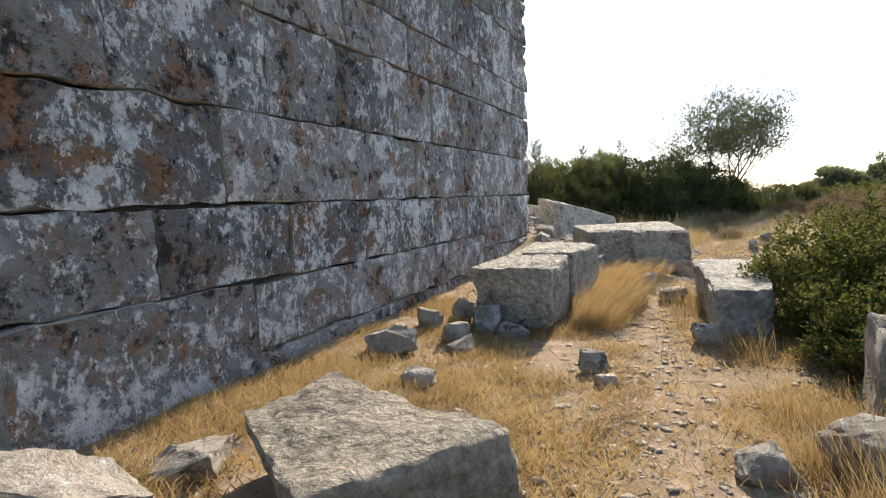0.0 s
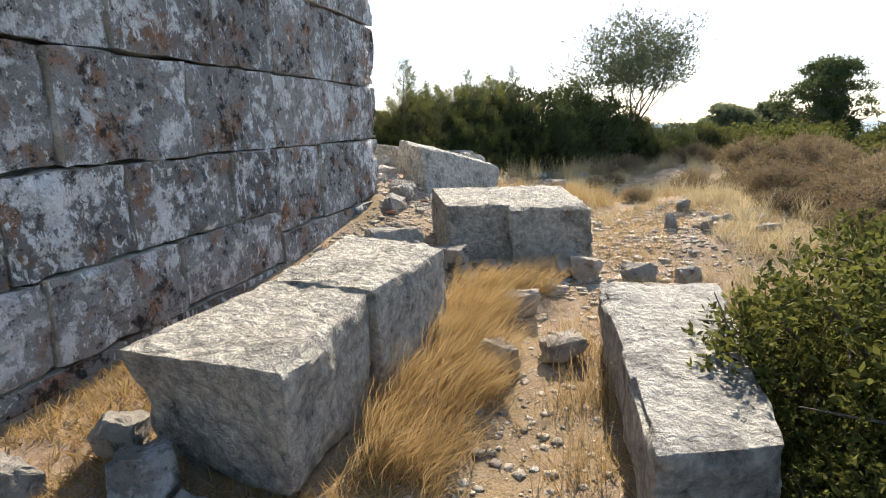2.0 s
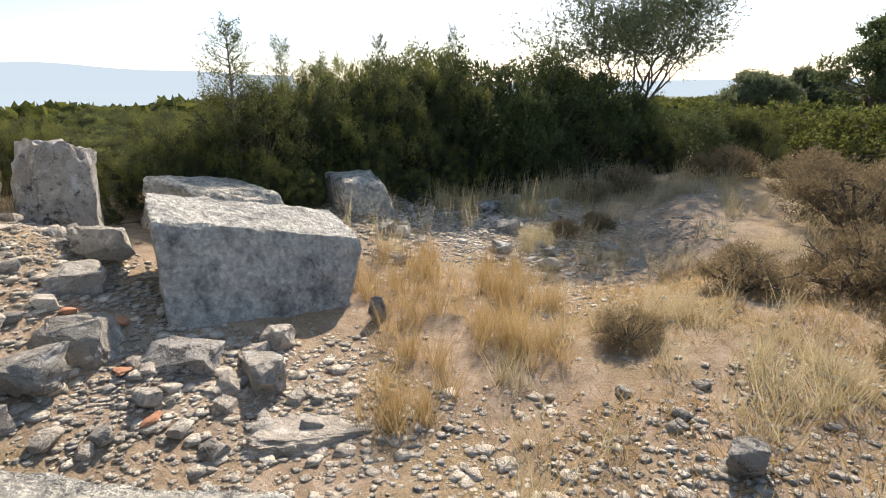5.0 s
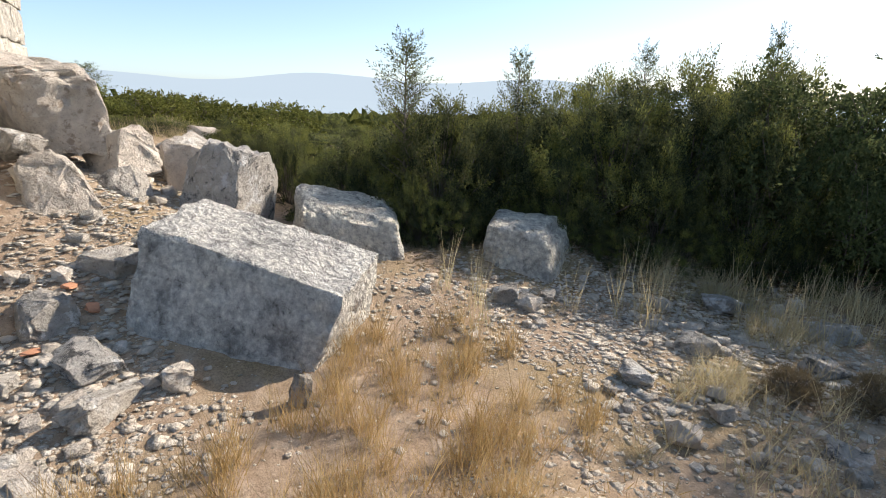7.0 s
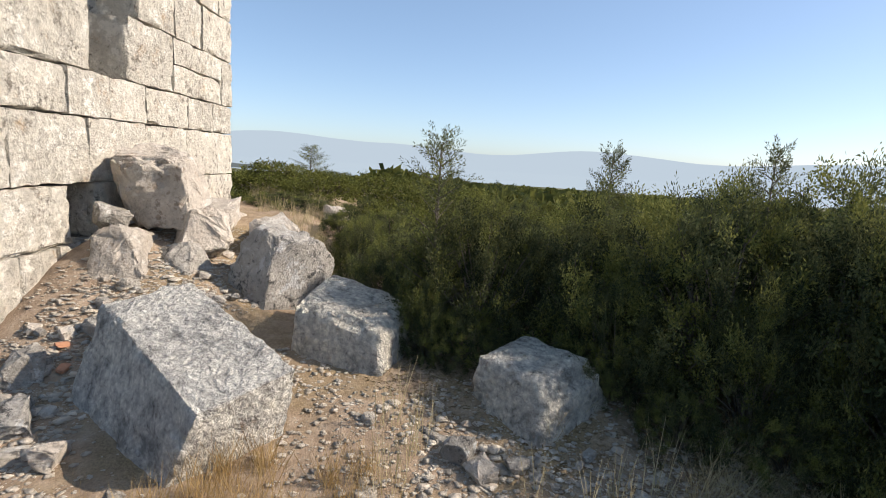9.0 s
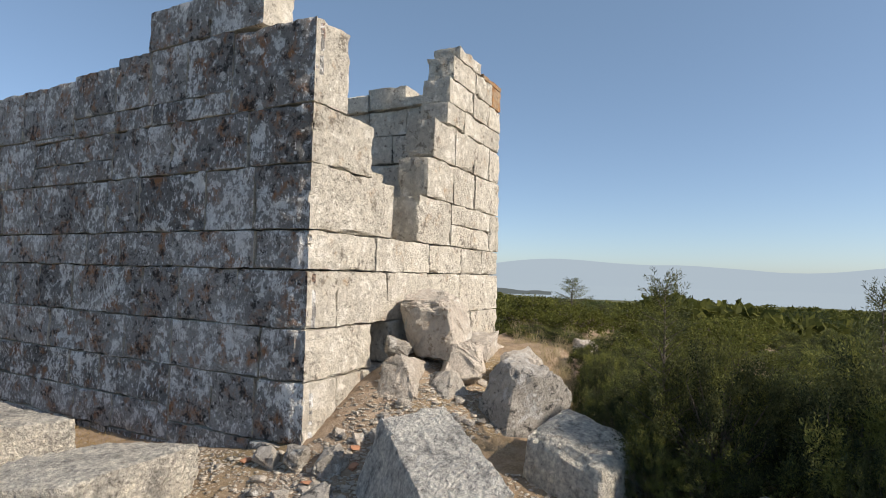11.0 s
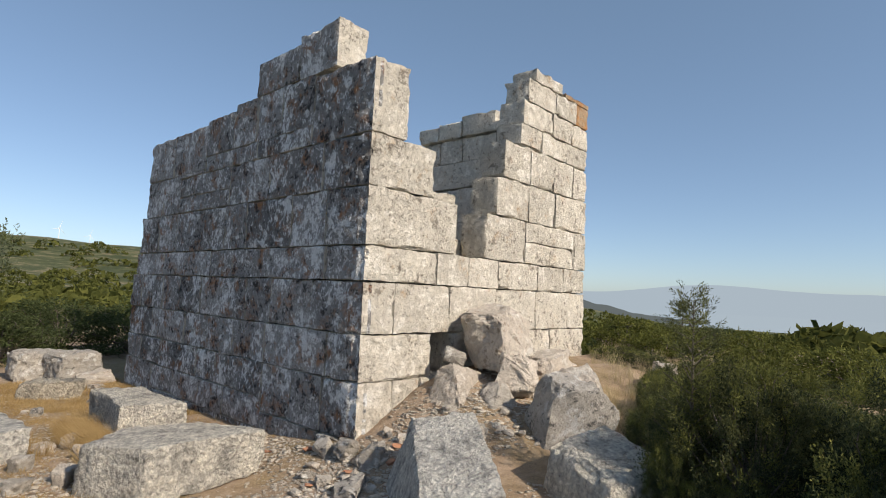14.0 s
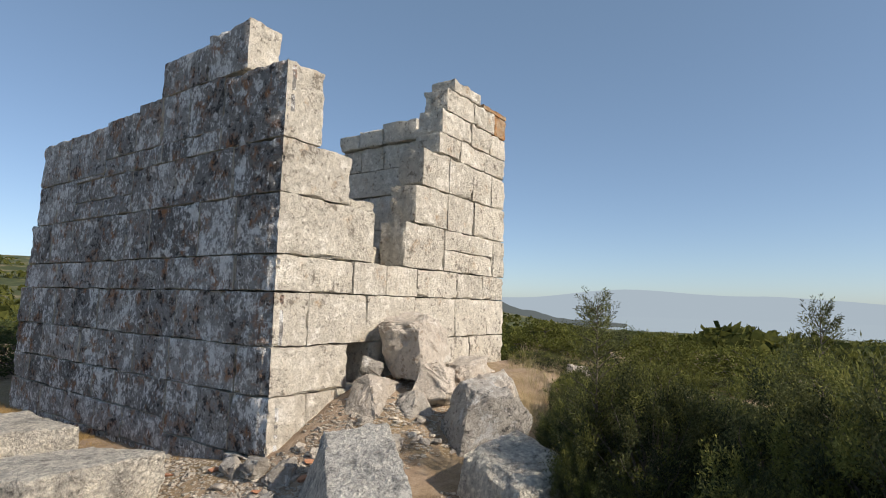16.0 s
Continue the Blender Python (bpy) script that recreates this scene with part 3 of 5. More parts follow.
# ---- fallen blocks ----
def fallen(name, top, bot, seed, material, label, category="stone block", r=0.022, rough=0.024, chips=0.11, cuts=20, group="fallen blocks"):
    top, bot = [Vector(p) for p in top], [Vector(p) for p in bot]
    w = ((top[1] - top[0]).length + (top[2] - top[3]).length) / 2
    d = ((top[3] - top[0]).length + (top[2] - top[1]).length) / 2
    h = sum((a - b).length for a, b in zip(top, bot)) / 4
    bm = warp(hewn(w, d, h, cuts, r, rough, seed, chips), w, d, h, top, bot)
    c = sum(bot, Vector()) / 4
    for v in bm.verts:
        v.co -= c
    ob = part(name, bm, material)
    ob.data.set_sharp_from_angle(angle=radians(34))
    ob.location = c
    return tagged(ob, label, category, group)

# broken long block: two pieces with a crack between
fallen("stone_block", [(0.85, -5.35, 0.10), (1.71, -5.44, 0.13), (1.68, -4.50, 0.15), (0.99, -4.34, 0.14)],
       [(0.90, -5.22, -0.52), (1.70, -5.42, -0.48), (1.68, -4.50, -0.50), (0.99, -4.34, -0.5)], 401, M_BLOCK, "long pitted limestone block broken off, half in straw", chips=0.05)
fallen("stone_block", [(0.985, -4.35, 0.145), (1.71, -4.51, 0.165), (1.84, -3.46, 0.17), (0.93, -3.12, 0.18)],
       [(0.985, -4.35, -0.5), (1.77, -4.50, -0.5), (1.87, -3.46, -0.5), (0.93, -3.12, -0.45)], 402, M_BLOCK, "pitted limestone block cracked from its other half", chips=0.05)
# one block with a notch in its front: its jutting half and its set-back half grow together
def notched():
    halves = (([(1.40, -1.74, 0.20), (2.20, -1.78, 0.235), (2.24, -0.55, 0.28), (0.93, -0.64, 0.25)],
               [(1.42, -1.82, -0.42), (2.20, -1.80, -0.44), (2.20, -0.56, -0.36), (0.95, -0.68, -0.32)], 403),
              ([(2.07, -1.96, 0.23), (2.87, -1.50, 0.18), (2.48, -0.49, 0.288), (2.03, -0.54, 0.284)],
               [(2.10, -1.92, -0.44), (2.89, -1.46, -0.42), (2.52, -0.5, -0.36), (2.04, -0.54, -0.36)], 404))
    both = bmesh.new()
    for top, bot, seed in halves:
        t = [Vector(p) for p in top]
        w, d, hh = ((t[1] - t[0]).length + (t[2] - t[3]).length) / 2, ((t[3] - t[0]).length + (t[2] - t[1]).length) / 2, 0.63
        one = warp(hewn(w, d, hh, 18, 0.018, 0.022, seed, 0.07), w, d, hh, top, bot)
        me = bpy.data.meshes.new("half")
        one.to_mesh(me)
        one.free()
        both.from_mesh(me)
        bpy.data.meshes.remove(me)
    for v in both.verts:
        v.co -= Vector((2.0, -1.2, -0.4))
    ob = part("stone_block", both, M_BLOCK)
    ob.data.set_sharp_from_angle(angle=radians(34))
    ob.location = (2.0, -1.2, -0.4)
    tagged(ob, "grey limestone block with a notch cut in its front", "stone block", "fallen blocks")
notched()
# long block beside the green bush
fallen("stone_block", [(3.06, -5.40, -0.04), (3.52, -5.20, -0.05), (3.66, -3.36, 0.0), (2.90, -3.50, 0.0)],
       [(3.08, -5.32, -0.52), (3.56, -5.2, -0.52), (3.68, -3.34, -0.47), (2.95, -3.5, -0.47)], 405, M_BLOCK2, "grey limestone block lying under a green bush")
# tilted slab by the corner
fallen("stone_slab", [(0.20, 1.28, 0.67), (1.29, 2.53, 0.24), (0.71, 3.04, 0.36), (-0.34, 1.81, 0.76)],
       [(0.42, 1.05, -0.30), (1.26, 2.26, -0.38), (0.70, 2.95, -0.35), (-0.25, 1.75, -0.05)], 406, M_BLOCK2, "tilted pale limestone slab propped on rubble", chips=0.06)
# block half swallowed by the thicket
fallen("stone_block", [(0.22, 4.44, 0.38), (0.54, 4.98, 0.27), (0.20, 5.62, 0.36), (-0.36, 4.98, 0.40)],
       [(0.15, 4.42, -0.32), (0.85, 4.90, -0.38), (0.25, 5.72, -0.35), (-0.4, 4.95, -0.3)], 407, M_BLOCK, "pitted grey block with rust lichen at the edge of the thicket", r=0.09, chips=0.16)
fallen("stone_block", [(-0.55, 2.72, 0.55), (-0.18, 3.60, 0.40), (-1.0, 3.9, 0.50), (-1.45, 2.9, 0.66)],
       [(-0.38, 2.68, -0.10), (0.05, 3.66, -0.25), (-1.0, 4.0, -0.2), (-1.5, 2.8, 0.0)], 408, M_BLOCK, "leaning pitted grey block half under a shrub", r=0.07, chips=0.14)
# broad flat block at the start of the walk
fallen("stone_block", [(0.93, -8.52, -0.16), (1.70, -9.10, -0.17), (2.24, -8.28, -0.15), (1.08, -7.95, -0.13)],
       [(1.15, -8.45, -0.68), (1.85, -8.95, -0.70), (2.32, -8.35, -0.68), (1.2, -8.05, -0.64)], 409, M_CRUST, "broad flat limestone block crusted with lichen", r=0.05, rough=0.03, chips=0.05)
# two big blocks off the tower's far end
fallen("stone_block", [(0.32, -10.6, 0.28), (1.35, -10.7, 0.22), (1.20, -9.75, 0.22), (0.30, -9.6, 0.30)],
       [(0.27, -10.6, -0.62), (1.4, -10.7, -0.62), (1.2, -9.7, -0.62), (0.25, -9.6, -0.62)], 410, M_ROCK, "large rounded limestone block in dry grass", r=0.16, rough=0.05, chips=0.1)
fallen("stone_block", [(1.0, -11.4, 0.25), (2.0, -11.5, 0.2), (1.9, -10.7, 0.2), (1.0, -10.6, 0.25)],
       [(0.95, -11.4, -0.62), (2.0, -11.5, -0.62), (1.95, -10.6, -0.62), (1.0, -10.6, -0.62)], 411, M_ROCK, "rounded limestone block beyond the tower's end", r=0.16, rough=0.05, chips=0.1)

# rubble against the sunlit face: x, y, z, size, seed, turn, material, label
PILE = [
    (-2.42, 0.56, 1.46, 1.30, 1.00, 1.06, 501, 10, M_PALE_ROCK, "big pale boulder leaning on the tower wall"),
    (-1.58, 0.36, 1.13, 0.40, 0.36, 0.30, 502, 50, M_ROCK, "small grey stone wedged under the boulder"),
    (-1.40, 0.62, 0.70, 0.88, 0.66, 0.72, 503, 15, M_PALE_ROCK, "pale broken stone on the rubble slope"),
    (-1.62, 1.22, 0.60, 0.56, 0.52, 0.60, 504, 40, M_ROCK, "upright pale stone on the rubble slope"),
    (-2.12, 1.18, 0.88, 0.82, 0.62, 0.66, 505, 35, M_PALE_ROCK, "buff broken stone in the rubble"),
    (-1.78, 2.26, 0.50, 1.08, 0.76, 1.14, 571, -40, M_GREY, "tall rock with dark lichen on the rubble slope"),
    (-2.75, 1.95, 0.72, 0.75, 0.60, 0.85, 507, 80, M_PALE_ROCK, "pale stone behind the lichened rock"),
    (-3.55, 0.75, 0.80, 1.10, 0.70, 0.85, 508, 5, M_PALE_ROCK, "pale broken block under the breach"),
    (-3.25, 1.75, 0.72, 0.60, 0.50, 0.60, 509, 30, M_ROCK, "grey stone in the rubble"),
    (-5.00, 2.33, 0.78, 0.46, 0.40, 0.62, 510, 40, M_PALE_ROCK, "white stone among low shrubs"),
    (-4.30, 0.75, 0.75, 0.80, 0.60, 0.50, 511, 65, M_PALE_ROCK, "pale stone at the tower's foot"),
    (0.10, 0.55, 0.02, 0.50, 0.36, 0.34, 512, 25, M_ROCK, "grey angular stone beside the tilted slab"),
    (-0.35, 1.05, 0.22, 0.46, 0.40, 0.30, 513, 60, M_ROCK, "grey stone beside the tilted slab"),
    (-0.55, 1.55, 0.35, 0.50, 0.34, 0.28, 514, 15, M_ROCK, "flat stone behind the tilted slab"),
    (0.70, 0.85, -0.16, 0.50, 0.30, 0.20, 515, 30, M_GREY, "flat grey stone on gravel"),
    (1.18, 1.00, -0.28, 0.62, 0.22, 0.30, 516, -38, M_ROCK, "long angular lichened stone on gravel"),
    (1.06, 1.40, -0.24, 0.24, 0.20, 0.20, 517, 10, M_PALE_ROCK, "small white stone on gravel"),
    (1.75, 0.62, -0.40, 0.85, 0.50, 0.14, 518, 30, M_PALE_ROCK, "flat pale bedrock slab in gravel"),
    (0.90, -1.92, -0.22, 0.62, 0.46, 0.42, 519, 20, M_ROCK, "brown rough rock beside the notched block"),
    (1.56, -2.20, -0.30, 0.46, 0.22, 0.36, 520, -15, M_GREY, "angular grey stone under the notched block"),
    (2.62, -1.92, -0.30, 0.26, 0.22, 0.26, 521, 15, M_GREY, "grey stone against the notched block"),
    (2.84, -2.06, -0.32, 0.28, 0.26, 0.26, 522, 45, M_PALE_ROCK, "white stone against the notched block"),
    (2.05, -2.12, -0.36, 0.34, 0.22, 0.16, 523, 70, M_GREY, "grey stone in the block's shadow"),
    (0.24, 0.15, 0.06, 0.36, 0.30, 0.26, 524, 10, M_ROCK, "pale stone at the tower's corner"),
    (0.30, -0.25, -0.02, 0.40, 0.24, 0.24, 525, 80, M_ROCK, "stone at the tower's corner"),
    (3.30, -2.05, -0.34, 0.34, 0.24, 0.20, 526, 20, M_ROCK, "stone in the stony field"),
    (3.72, -2.05, -0.34, 0.34, 0.20, 0.22, 527, 60, M_ROCK, "stone in the stony field"),
    (3.45, -2.45, -0.40, 0.34, 0.24, 0.18, 528, -20, M_PALE_ROCK, "white stone in the stony field"),
    (3.10, -2.95, -0.36, 0.30, 0.20, 0.26, 529, 30, M_ROCK, "stone in the stony field"),
    (4.75, -0.40, -0.20, 0.42, 0.18, 0.16, 530, 15, M_ROCK, "long stone in the stony field"),
    (3.78, -0.30, -0.16, 0.16, 0.13, 0.20, 531, 15, M_GREY, "upright stone in the stony field"),
    (4.15, -0.45, -0.16, 0.17, 0.12, 0.20, 532, 75, M_GREY, "upright stone in the stony field"),
    (4.05, 0.60, -0.10, 0.20, 0.16, 0.20, 533, 75, M_GREY, "upright stone in the stony field"),
    (2.70, -3.75, -0.38, 0.30, 0.22, 0.18, 534, 25, M_PALE_ROCK, "pale flat stone on the path"),
    (2.34, -3.95, -0.40, 0.28, 0.22, 0.20, 535, 60, M_PALE_ROCK, "pale stone on the path"),
    (2.36, -3.05, -0.34, 0.26, 0.20, 0.22, 536, 10, M_PALE_ROCK, "white stone on the path"),
    (2.26, -6.48, -0.42, 0.22, 0.18, 0.18, 537, 10, M_GREY, "dark stone on the path"),
    (2.40, -6.72, -0.46, 0.18, 0.12, 0.09, 538, 40, M_PALE_ROCK, "flat pale stone on the path"),
    (0.60, -6.50, -0.38, 0.42, 0.28, 0.26, 539, 20, M_ROCK, "grey stone by the wall"),
    (0.98, -6.00, -0.40, 0.28, 0.22, 0.20, 540, 60, M_ROCK, "pale stone by the wall"),
    (0.55, -5.70, -0.36, 0.26, 0.20, 0.22, 541, 10, M_ROCK, "pale stone by the wall"),
    (0.78, -5.35, -0.32, 0.24, 0.20, 0.22, 542, 30, M_ROCK, "stone under the long block"),
    (1.10, -5.55, -0.40, 0.26, 0.22, 0.36, 543, 30, M_GREY, "grey stone under the long block"),
    (1.38, -5.62, -0.46, 0.30, 0.20, 0.16, 544, 10, M_GREY, "grey stone under the long block"),
    (1.10, -6.20, -0.46, 0.24, 0.18, 0.14, 545, 70, M_GREY, "flat grey stone in straw"),
    (1.13, -7.10, -0.45, 0.30, 0.20, 0.18, 546, 15, M_ROCK, "dark stone in straw"),
    (0.69, -8.62, -0.46, 0.40, 0.28, 0.24, 547, 35, M_ROCK, "broken stone at the wall's foot"),
    (0.55, -9.25, -0.34, 0.85, 0.55, 0.40, 548, 10, M_PALE_ROCK, "pale rock at the wall's foot"),
    (4.05, -6.60, -0.28, 0.55, 0.50, 0.60, 549, 10, M_GREY, "grey lichened rock beside the path"),
    (3.70, -7.40, -0.42, 0.50, 0.40, 0.26, 550, 50, M_GREY, "grey rock in straw beside the path"),
    (3.20, -7.66, -0.46, 0.26, 0.20, 0.17, 551, 20, M_ROCK, "stone in straw beside the path"),
    (3.02, -5.50, -0.42, 0.22, 0.18, 0.26, 552, 20, M_ROCK, "stone leaning on the block by the bush"),
    (0.95, 4.46, -0.28, 0.26, 0.20, 0.20, 553, 20, M_PALE_ROCK, "white stone before the thicket"),
    (0.55, 4.10, -0.24, 0.34, 0.22, 0.18, 554, 50, M_GREY, "grey stone before the thicket"),
    (0.80, 4.30, -0.22, 0.30, 0.24, 0.24, 555, 70, M_GREY, "grey stone before the thicket"),
    (0.35, 3.95, -0.20, 0.28, 0.18, 0.16, 556, 30, M_GREY, "grey stone before the thicket"),
    (1.75, 6.30, -0.30, 0.40, 0.26, 0.18, 557, 30, M_GREY, "grey stone in the thicket's shade"),
    (2.20, 5.36, -0.36, 0.34, 0.24, 0.20, 558, 10, M_GREY, "grey stone in the thicket's shade"),
    (3.55, 5.00, -0.52, 0.32, 0.24, 0.18, 559, 10, M_GREY, "grey stone beside dry tufts"),
    (2.85, 4.35, -0.52, 0.24, 0.18, 0.18, 560, 40, M_PALE_ROCK, "pale stone beside dry tufts"),
    (2.25, 4.55, -0.40, 0.26, 0.20, 0.14, 561, 40, M_ROCK, "flat stone beside dry tufts"),
    (2.60, 6.60, -0.34, 0.44, 0.30, 0.24, 562, 40, M_GREY, "grey stone in the thicket's shade"),
    (2.90, 5.90, -0.40, 0.36, 0.26, 0.22, 563, 75, M_GREY, "grey stone in the thicket's shade"),
    (1.58, 2.10, -0.26, 0.14, 0.12, 0.24, 564, 75, M_ROCK, "small upright stone by the slab"),
]
for x, y, z, sx, sy, sz, seed, turn, material, label in PILE:
    stone_thing("boulder" if sx > 0.8 else "stone", x, y, z, sx, sy, sz, seed, material, label, "boulder" if sx > 0.8 else "stone", "rubble", rz=turn, cuts=5 if sx > 0.6 else 3)

# ---- plants ----
def blades(name, roots, normals, length, width, material, lean=(0, 0), spread=0.5, seed=0, parent=None):
    """Thin bent blades, each of two narrow quads. roots: n x 3; length: n."""
    rg = np.random.default_rng(seed)
    n = len(roots)
    a = rg.uniform(0, 2 * np.pi, n)
    tilt = rg.uniform(0.05, 1.0, n)[:, None] * spread
    dirs = np.stack([np.cos(a), np.sin(a), np.zeros(n)], 1) * tilt + np.array([lean[0], lean[1], 0]) + normals
    dirs /= np.linalg.norm(dirs, axis=1)[:, None]
    side = np.cross(dirs, np.stack([np.cos(a + 1.3), np.sin(a + 1.3), np.full(n, 0.3)], 1))
    side /= np.linalg.norm(side, axis=1)[:, None] + 1e-9
    side = side * (width * rg.uniform(0.6, 1.3, n))[:, None]
    bend = dirs * 0.5 + np.array([lean[0] * 0.8, lean[1] * 0.8, -0.12])
    bend /= np.linalg.norm(bend, axis=1)[:, None]
    L = length[:, None]
    mid = roots + dirs * L * 0.55
    tip = mid + (dirs * 0.4 + bend * 0.6) * L * 0.5
    v = np.stack([roots - side * 0.5, roots + side * 0.5, mid + side * 0.42, mid - side * 0.42, tip + side * 0.08, tip - side * 0.08], 1).reshape(-1, 3)
    o = (np.arange(n) * 6)[:, None]
    f = np.concatenate([o + np.array([[0, 1, 2, 3]]), o + np.array([[3, 2, 4, 5]])], 0)
    return arrays(name, v, f, material, parent)

def on_land(xy, dz=0.0):
    return np.array([(x, y, land(x, y) + dz) for x, y in xy])

def crown(name, lobes, n, k, length, width, material, parent, seed, up=0.35, shell=0.5, fan=0.7, reach=1.6):
    """Leafage: n sprigs spread through the outer part of the lobes (x, y, z, radius), each of k leaves fanning outwards."""
    rg = np.random.default_rng(seed)
    lobes = np.array(lobes, float)
    pick = rg.choice(len(lobes), n, p=lobes[:, 3] ** 2 / np.sum(lobes[:, 3] ** 2))
    d = rg.normal(size=(n, 3))
    d[:, 2] = np.where(rg.random(n) < 0.8, np.abs(d[:, 2]), d[:, 2])
    d /= np.linalg.norm(d, axis=1)[:, None]
    rad = lobes[pick, 3] * (shell + (1 - shell) * rg.random(n) ** 0.6) * (1 + 0.18 * rg.normal(size=n))
    c = lobes[pick, :3] + d * rad[:, None]
    ax = d + np.array([0, 0, up]) + rg.normal(size=(n, 3)) * 0.25
    ax /= np.linalg.norm(ax, axis=1)[:, None]
    c, ax = np.repeat(c, k, 0), np.repeat(ax, k, 0)
    m = n * k
    step = np.tile(np.arange(k) / k, n)
    L = length * rg.uniform(0.6, 1.3, m)
    base = c + ax * (step * length * reach)[:, None]
    dirs = ax * 0.8 + rg.normal(size=(m, 3)) * fan
    dirs /= np.linalg.norm(dirs, axis=1)[:, None]
    side = np.cross(dirs, rg.normal(size=(m, 3)))
    side /= np.linalg.norm(side, axis=1)[:, None] + 1e-9
    side *= (width * rg.uniform(0.7, 1.3, m))[:, None] * 0.5
    mid = base + dirs * (L * 0.45)[:, None]
    tip = base + dirs * L[:, None]
    v = np.stack([base, mid + side, tip, mid - side], 1).reshape(-1, 3)
    f = np.arange(4 * m).reshape(-1, 4)
    return arrays(name, v, f, material, parent)

def limb(bm, a, b, r0, r1, sides=6):
    """A tapered stick between two points."""
    a, b = Vector(a), Vector(b)
    q = (b - a).to_track_quat("Z", "Y")
    ring = []
    for p, r in ((a, r0), (b, r1)):
        ring.append([bm.verts.new(p + q @ Vector((r * math.cos(2 * math.pi * i / sides), r * math.sin(2 * math.pi * i / sides), 0))) for i in range(sides)])
    for i in range(sides):
        bm.faces.new((ring[0][i], ring[0][(i + 1) % sides], ring[1][(i + 1) % sides], ring[1][i]))

def branch(bm, p, d, length, r, depth, rg, tips):
    steps = 4
    for i in range(steps):
        q = p + d * (length / steps)
        limb(bm, p, q, r * (1 - 0.18 * i), r * (1 - 0.18 * (i + 1)), 7 if r > 0.03 else 5)
        p = q
        d = (d + Vector((rg.gauss(0, 0.16), rg.gauss(0, 0.16), rg.gauss(0.04, 0.08)))).normalized()
        if depth and i >= 1:
            side = Vector((rg.gauss(0, 1), rg.gauss(0, 1), rg.uniform(-0.1, 0.7))).normalized()
            branch(bm, p, (d * 0.6 + side * 0.8).normalized(), length * rg.uniform(0.5, 0.75), r * 0.5, depth - 1, rg, tips)
        if depth == 0 and i >= 2 or depth == 1 and i == 3:
            tips.append(p)
    tips.append(p)

def shrub(kind, radius, height, seed, material, sprigs, k, leaf, leaf_w, label, spiky=0, fan=0.7, up=0.35, reach=1.6):
    """A shrub: stems from the root and a crown of many lobes."""
    rg = random.Random(seed)
    e = empty(kind, 0, 0, 0, label, "shrub", "shrubs")
    bm = bmesh.new()
    lobes = []
    for i in range(30):
        a, q = rg.uniform(0, 2 * math.pi), rg.random() ** 0.5
        top = math.sqrt(max(0.05, 1 - q * q * 0.8))
        z = height * max(0.16, top * rg.uniform(0.30, 0.90) if i % 2 else top * rg.uniform(0.72, 0.92))
        lobes.append((radius * q * math.cos(a), radius * q * math.sin(a), z, radius * rg.uniform(0.17, 0.34)))
    for i in range(26):
        a, q = 2 * math.pi * i / 26 + rg.uniform(-0.2, 0.2), rg.uniform(0.5, 1.02)
        lobes.append((radius * q * math.cos(a), radius * q * math.sin(a), height * rg.uniform(0.03, 0.38), radius * rg.uniform(0.13, 0.25)))
    for i in range(spiky):
        a, q = rg.uniform(0, 2 * math.pi), rg.random() * 0.6
        x, y = radius * q * math.cos(a), radius * q * math.sin(a)
        for j in range(4):
            lobes.append((x, y, height * (0.80 + 0.075 * j), radius * (0.16 - 0.035 * j)))
    for x, y, z, r in lobes[:24]:
        m = Vector((x * rg.uniform(0.15, 0.6), y * rg.uniform(0.15, 0.6), z * 0.45))
        limb(bm, (rg.gauss(0, 0.05), rg.gauss(0, 0.05), -0.12), m, 0.024, 0.015, 5)
        limb(bm, m, (x, y, z), 0.018, 0.008, 5)
        for _ in range(3):
            limb(bm, (x, y, z), (x + rg.gauss(0, r * 0.7), y + rg.gauss(0, r * 0.7), z + rg.gauss(r * 0.3, r * 0.5)), 0.008, 0.003, 4)
    part("woody_stem", bm, M_BARK, e)
    crown("crown", lobes, sprigs, k, leaf, leaf_w, material, e, seed, fan=fan, up=up, reach=reach)
    return e

def tree(name, x, y, height, spread, seed, material, label, leaves, leaf, leaf_w, trunk=0.12, depth=3, k=6, lobe=0.42):
    rg = random.Random(seed)
    e = empty(name, x, y, land(x, y), label, "tree")
    bm = bmesh.new()
    tips = []
    p, d = Vector((0, 0, -0.2)), Vector((rg.gauss(0, 0.1), rg.gauss(0, 0.1), 1)).normalized()
    fork = height * 0.24
    q = p + d * (fork + 0.2)
    limb(bm, p, q, trunk, trunk * 0.75, 9)
    for i in range(7):
        a = 2 * math.pi * i / 7 + rg.uniform(-0.4, 0.4)
        lift = rg.uniform(0.15, 0.85)
        dd = Vector((math.cos(a) * spread * 0.55, math.sin(a) * spread * 0.55, height * lift)).normalized()
        branch(bm, q, dd, height * 0.45 * rg.uniform(0.8, 1.1), trunk * 0.5, depth - 1, rg, tips)
    part("trunk", bm, M_BARK, e)
    crown("crown", [(t.x, t.y, t.z, lobe * rg.uniform(0.6, 1.2)) for t in tips], leaves, k, leaf, leaf_w, material, e, seed, shell=0.2, up=0.2)
    return e

def put(e, x, y, s=1.0, rz=0, sz=None, dz=-0.03):
    c = copy_thing(e, pose(x, y, land(x, y) + dz, 0, 0, rz))
    c.scale = (s, s, s if sz is None else sz)
    return c

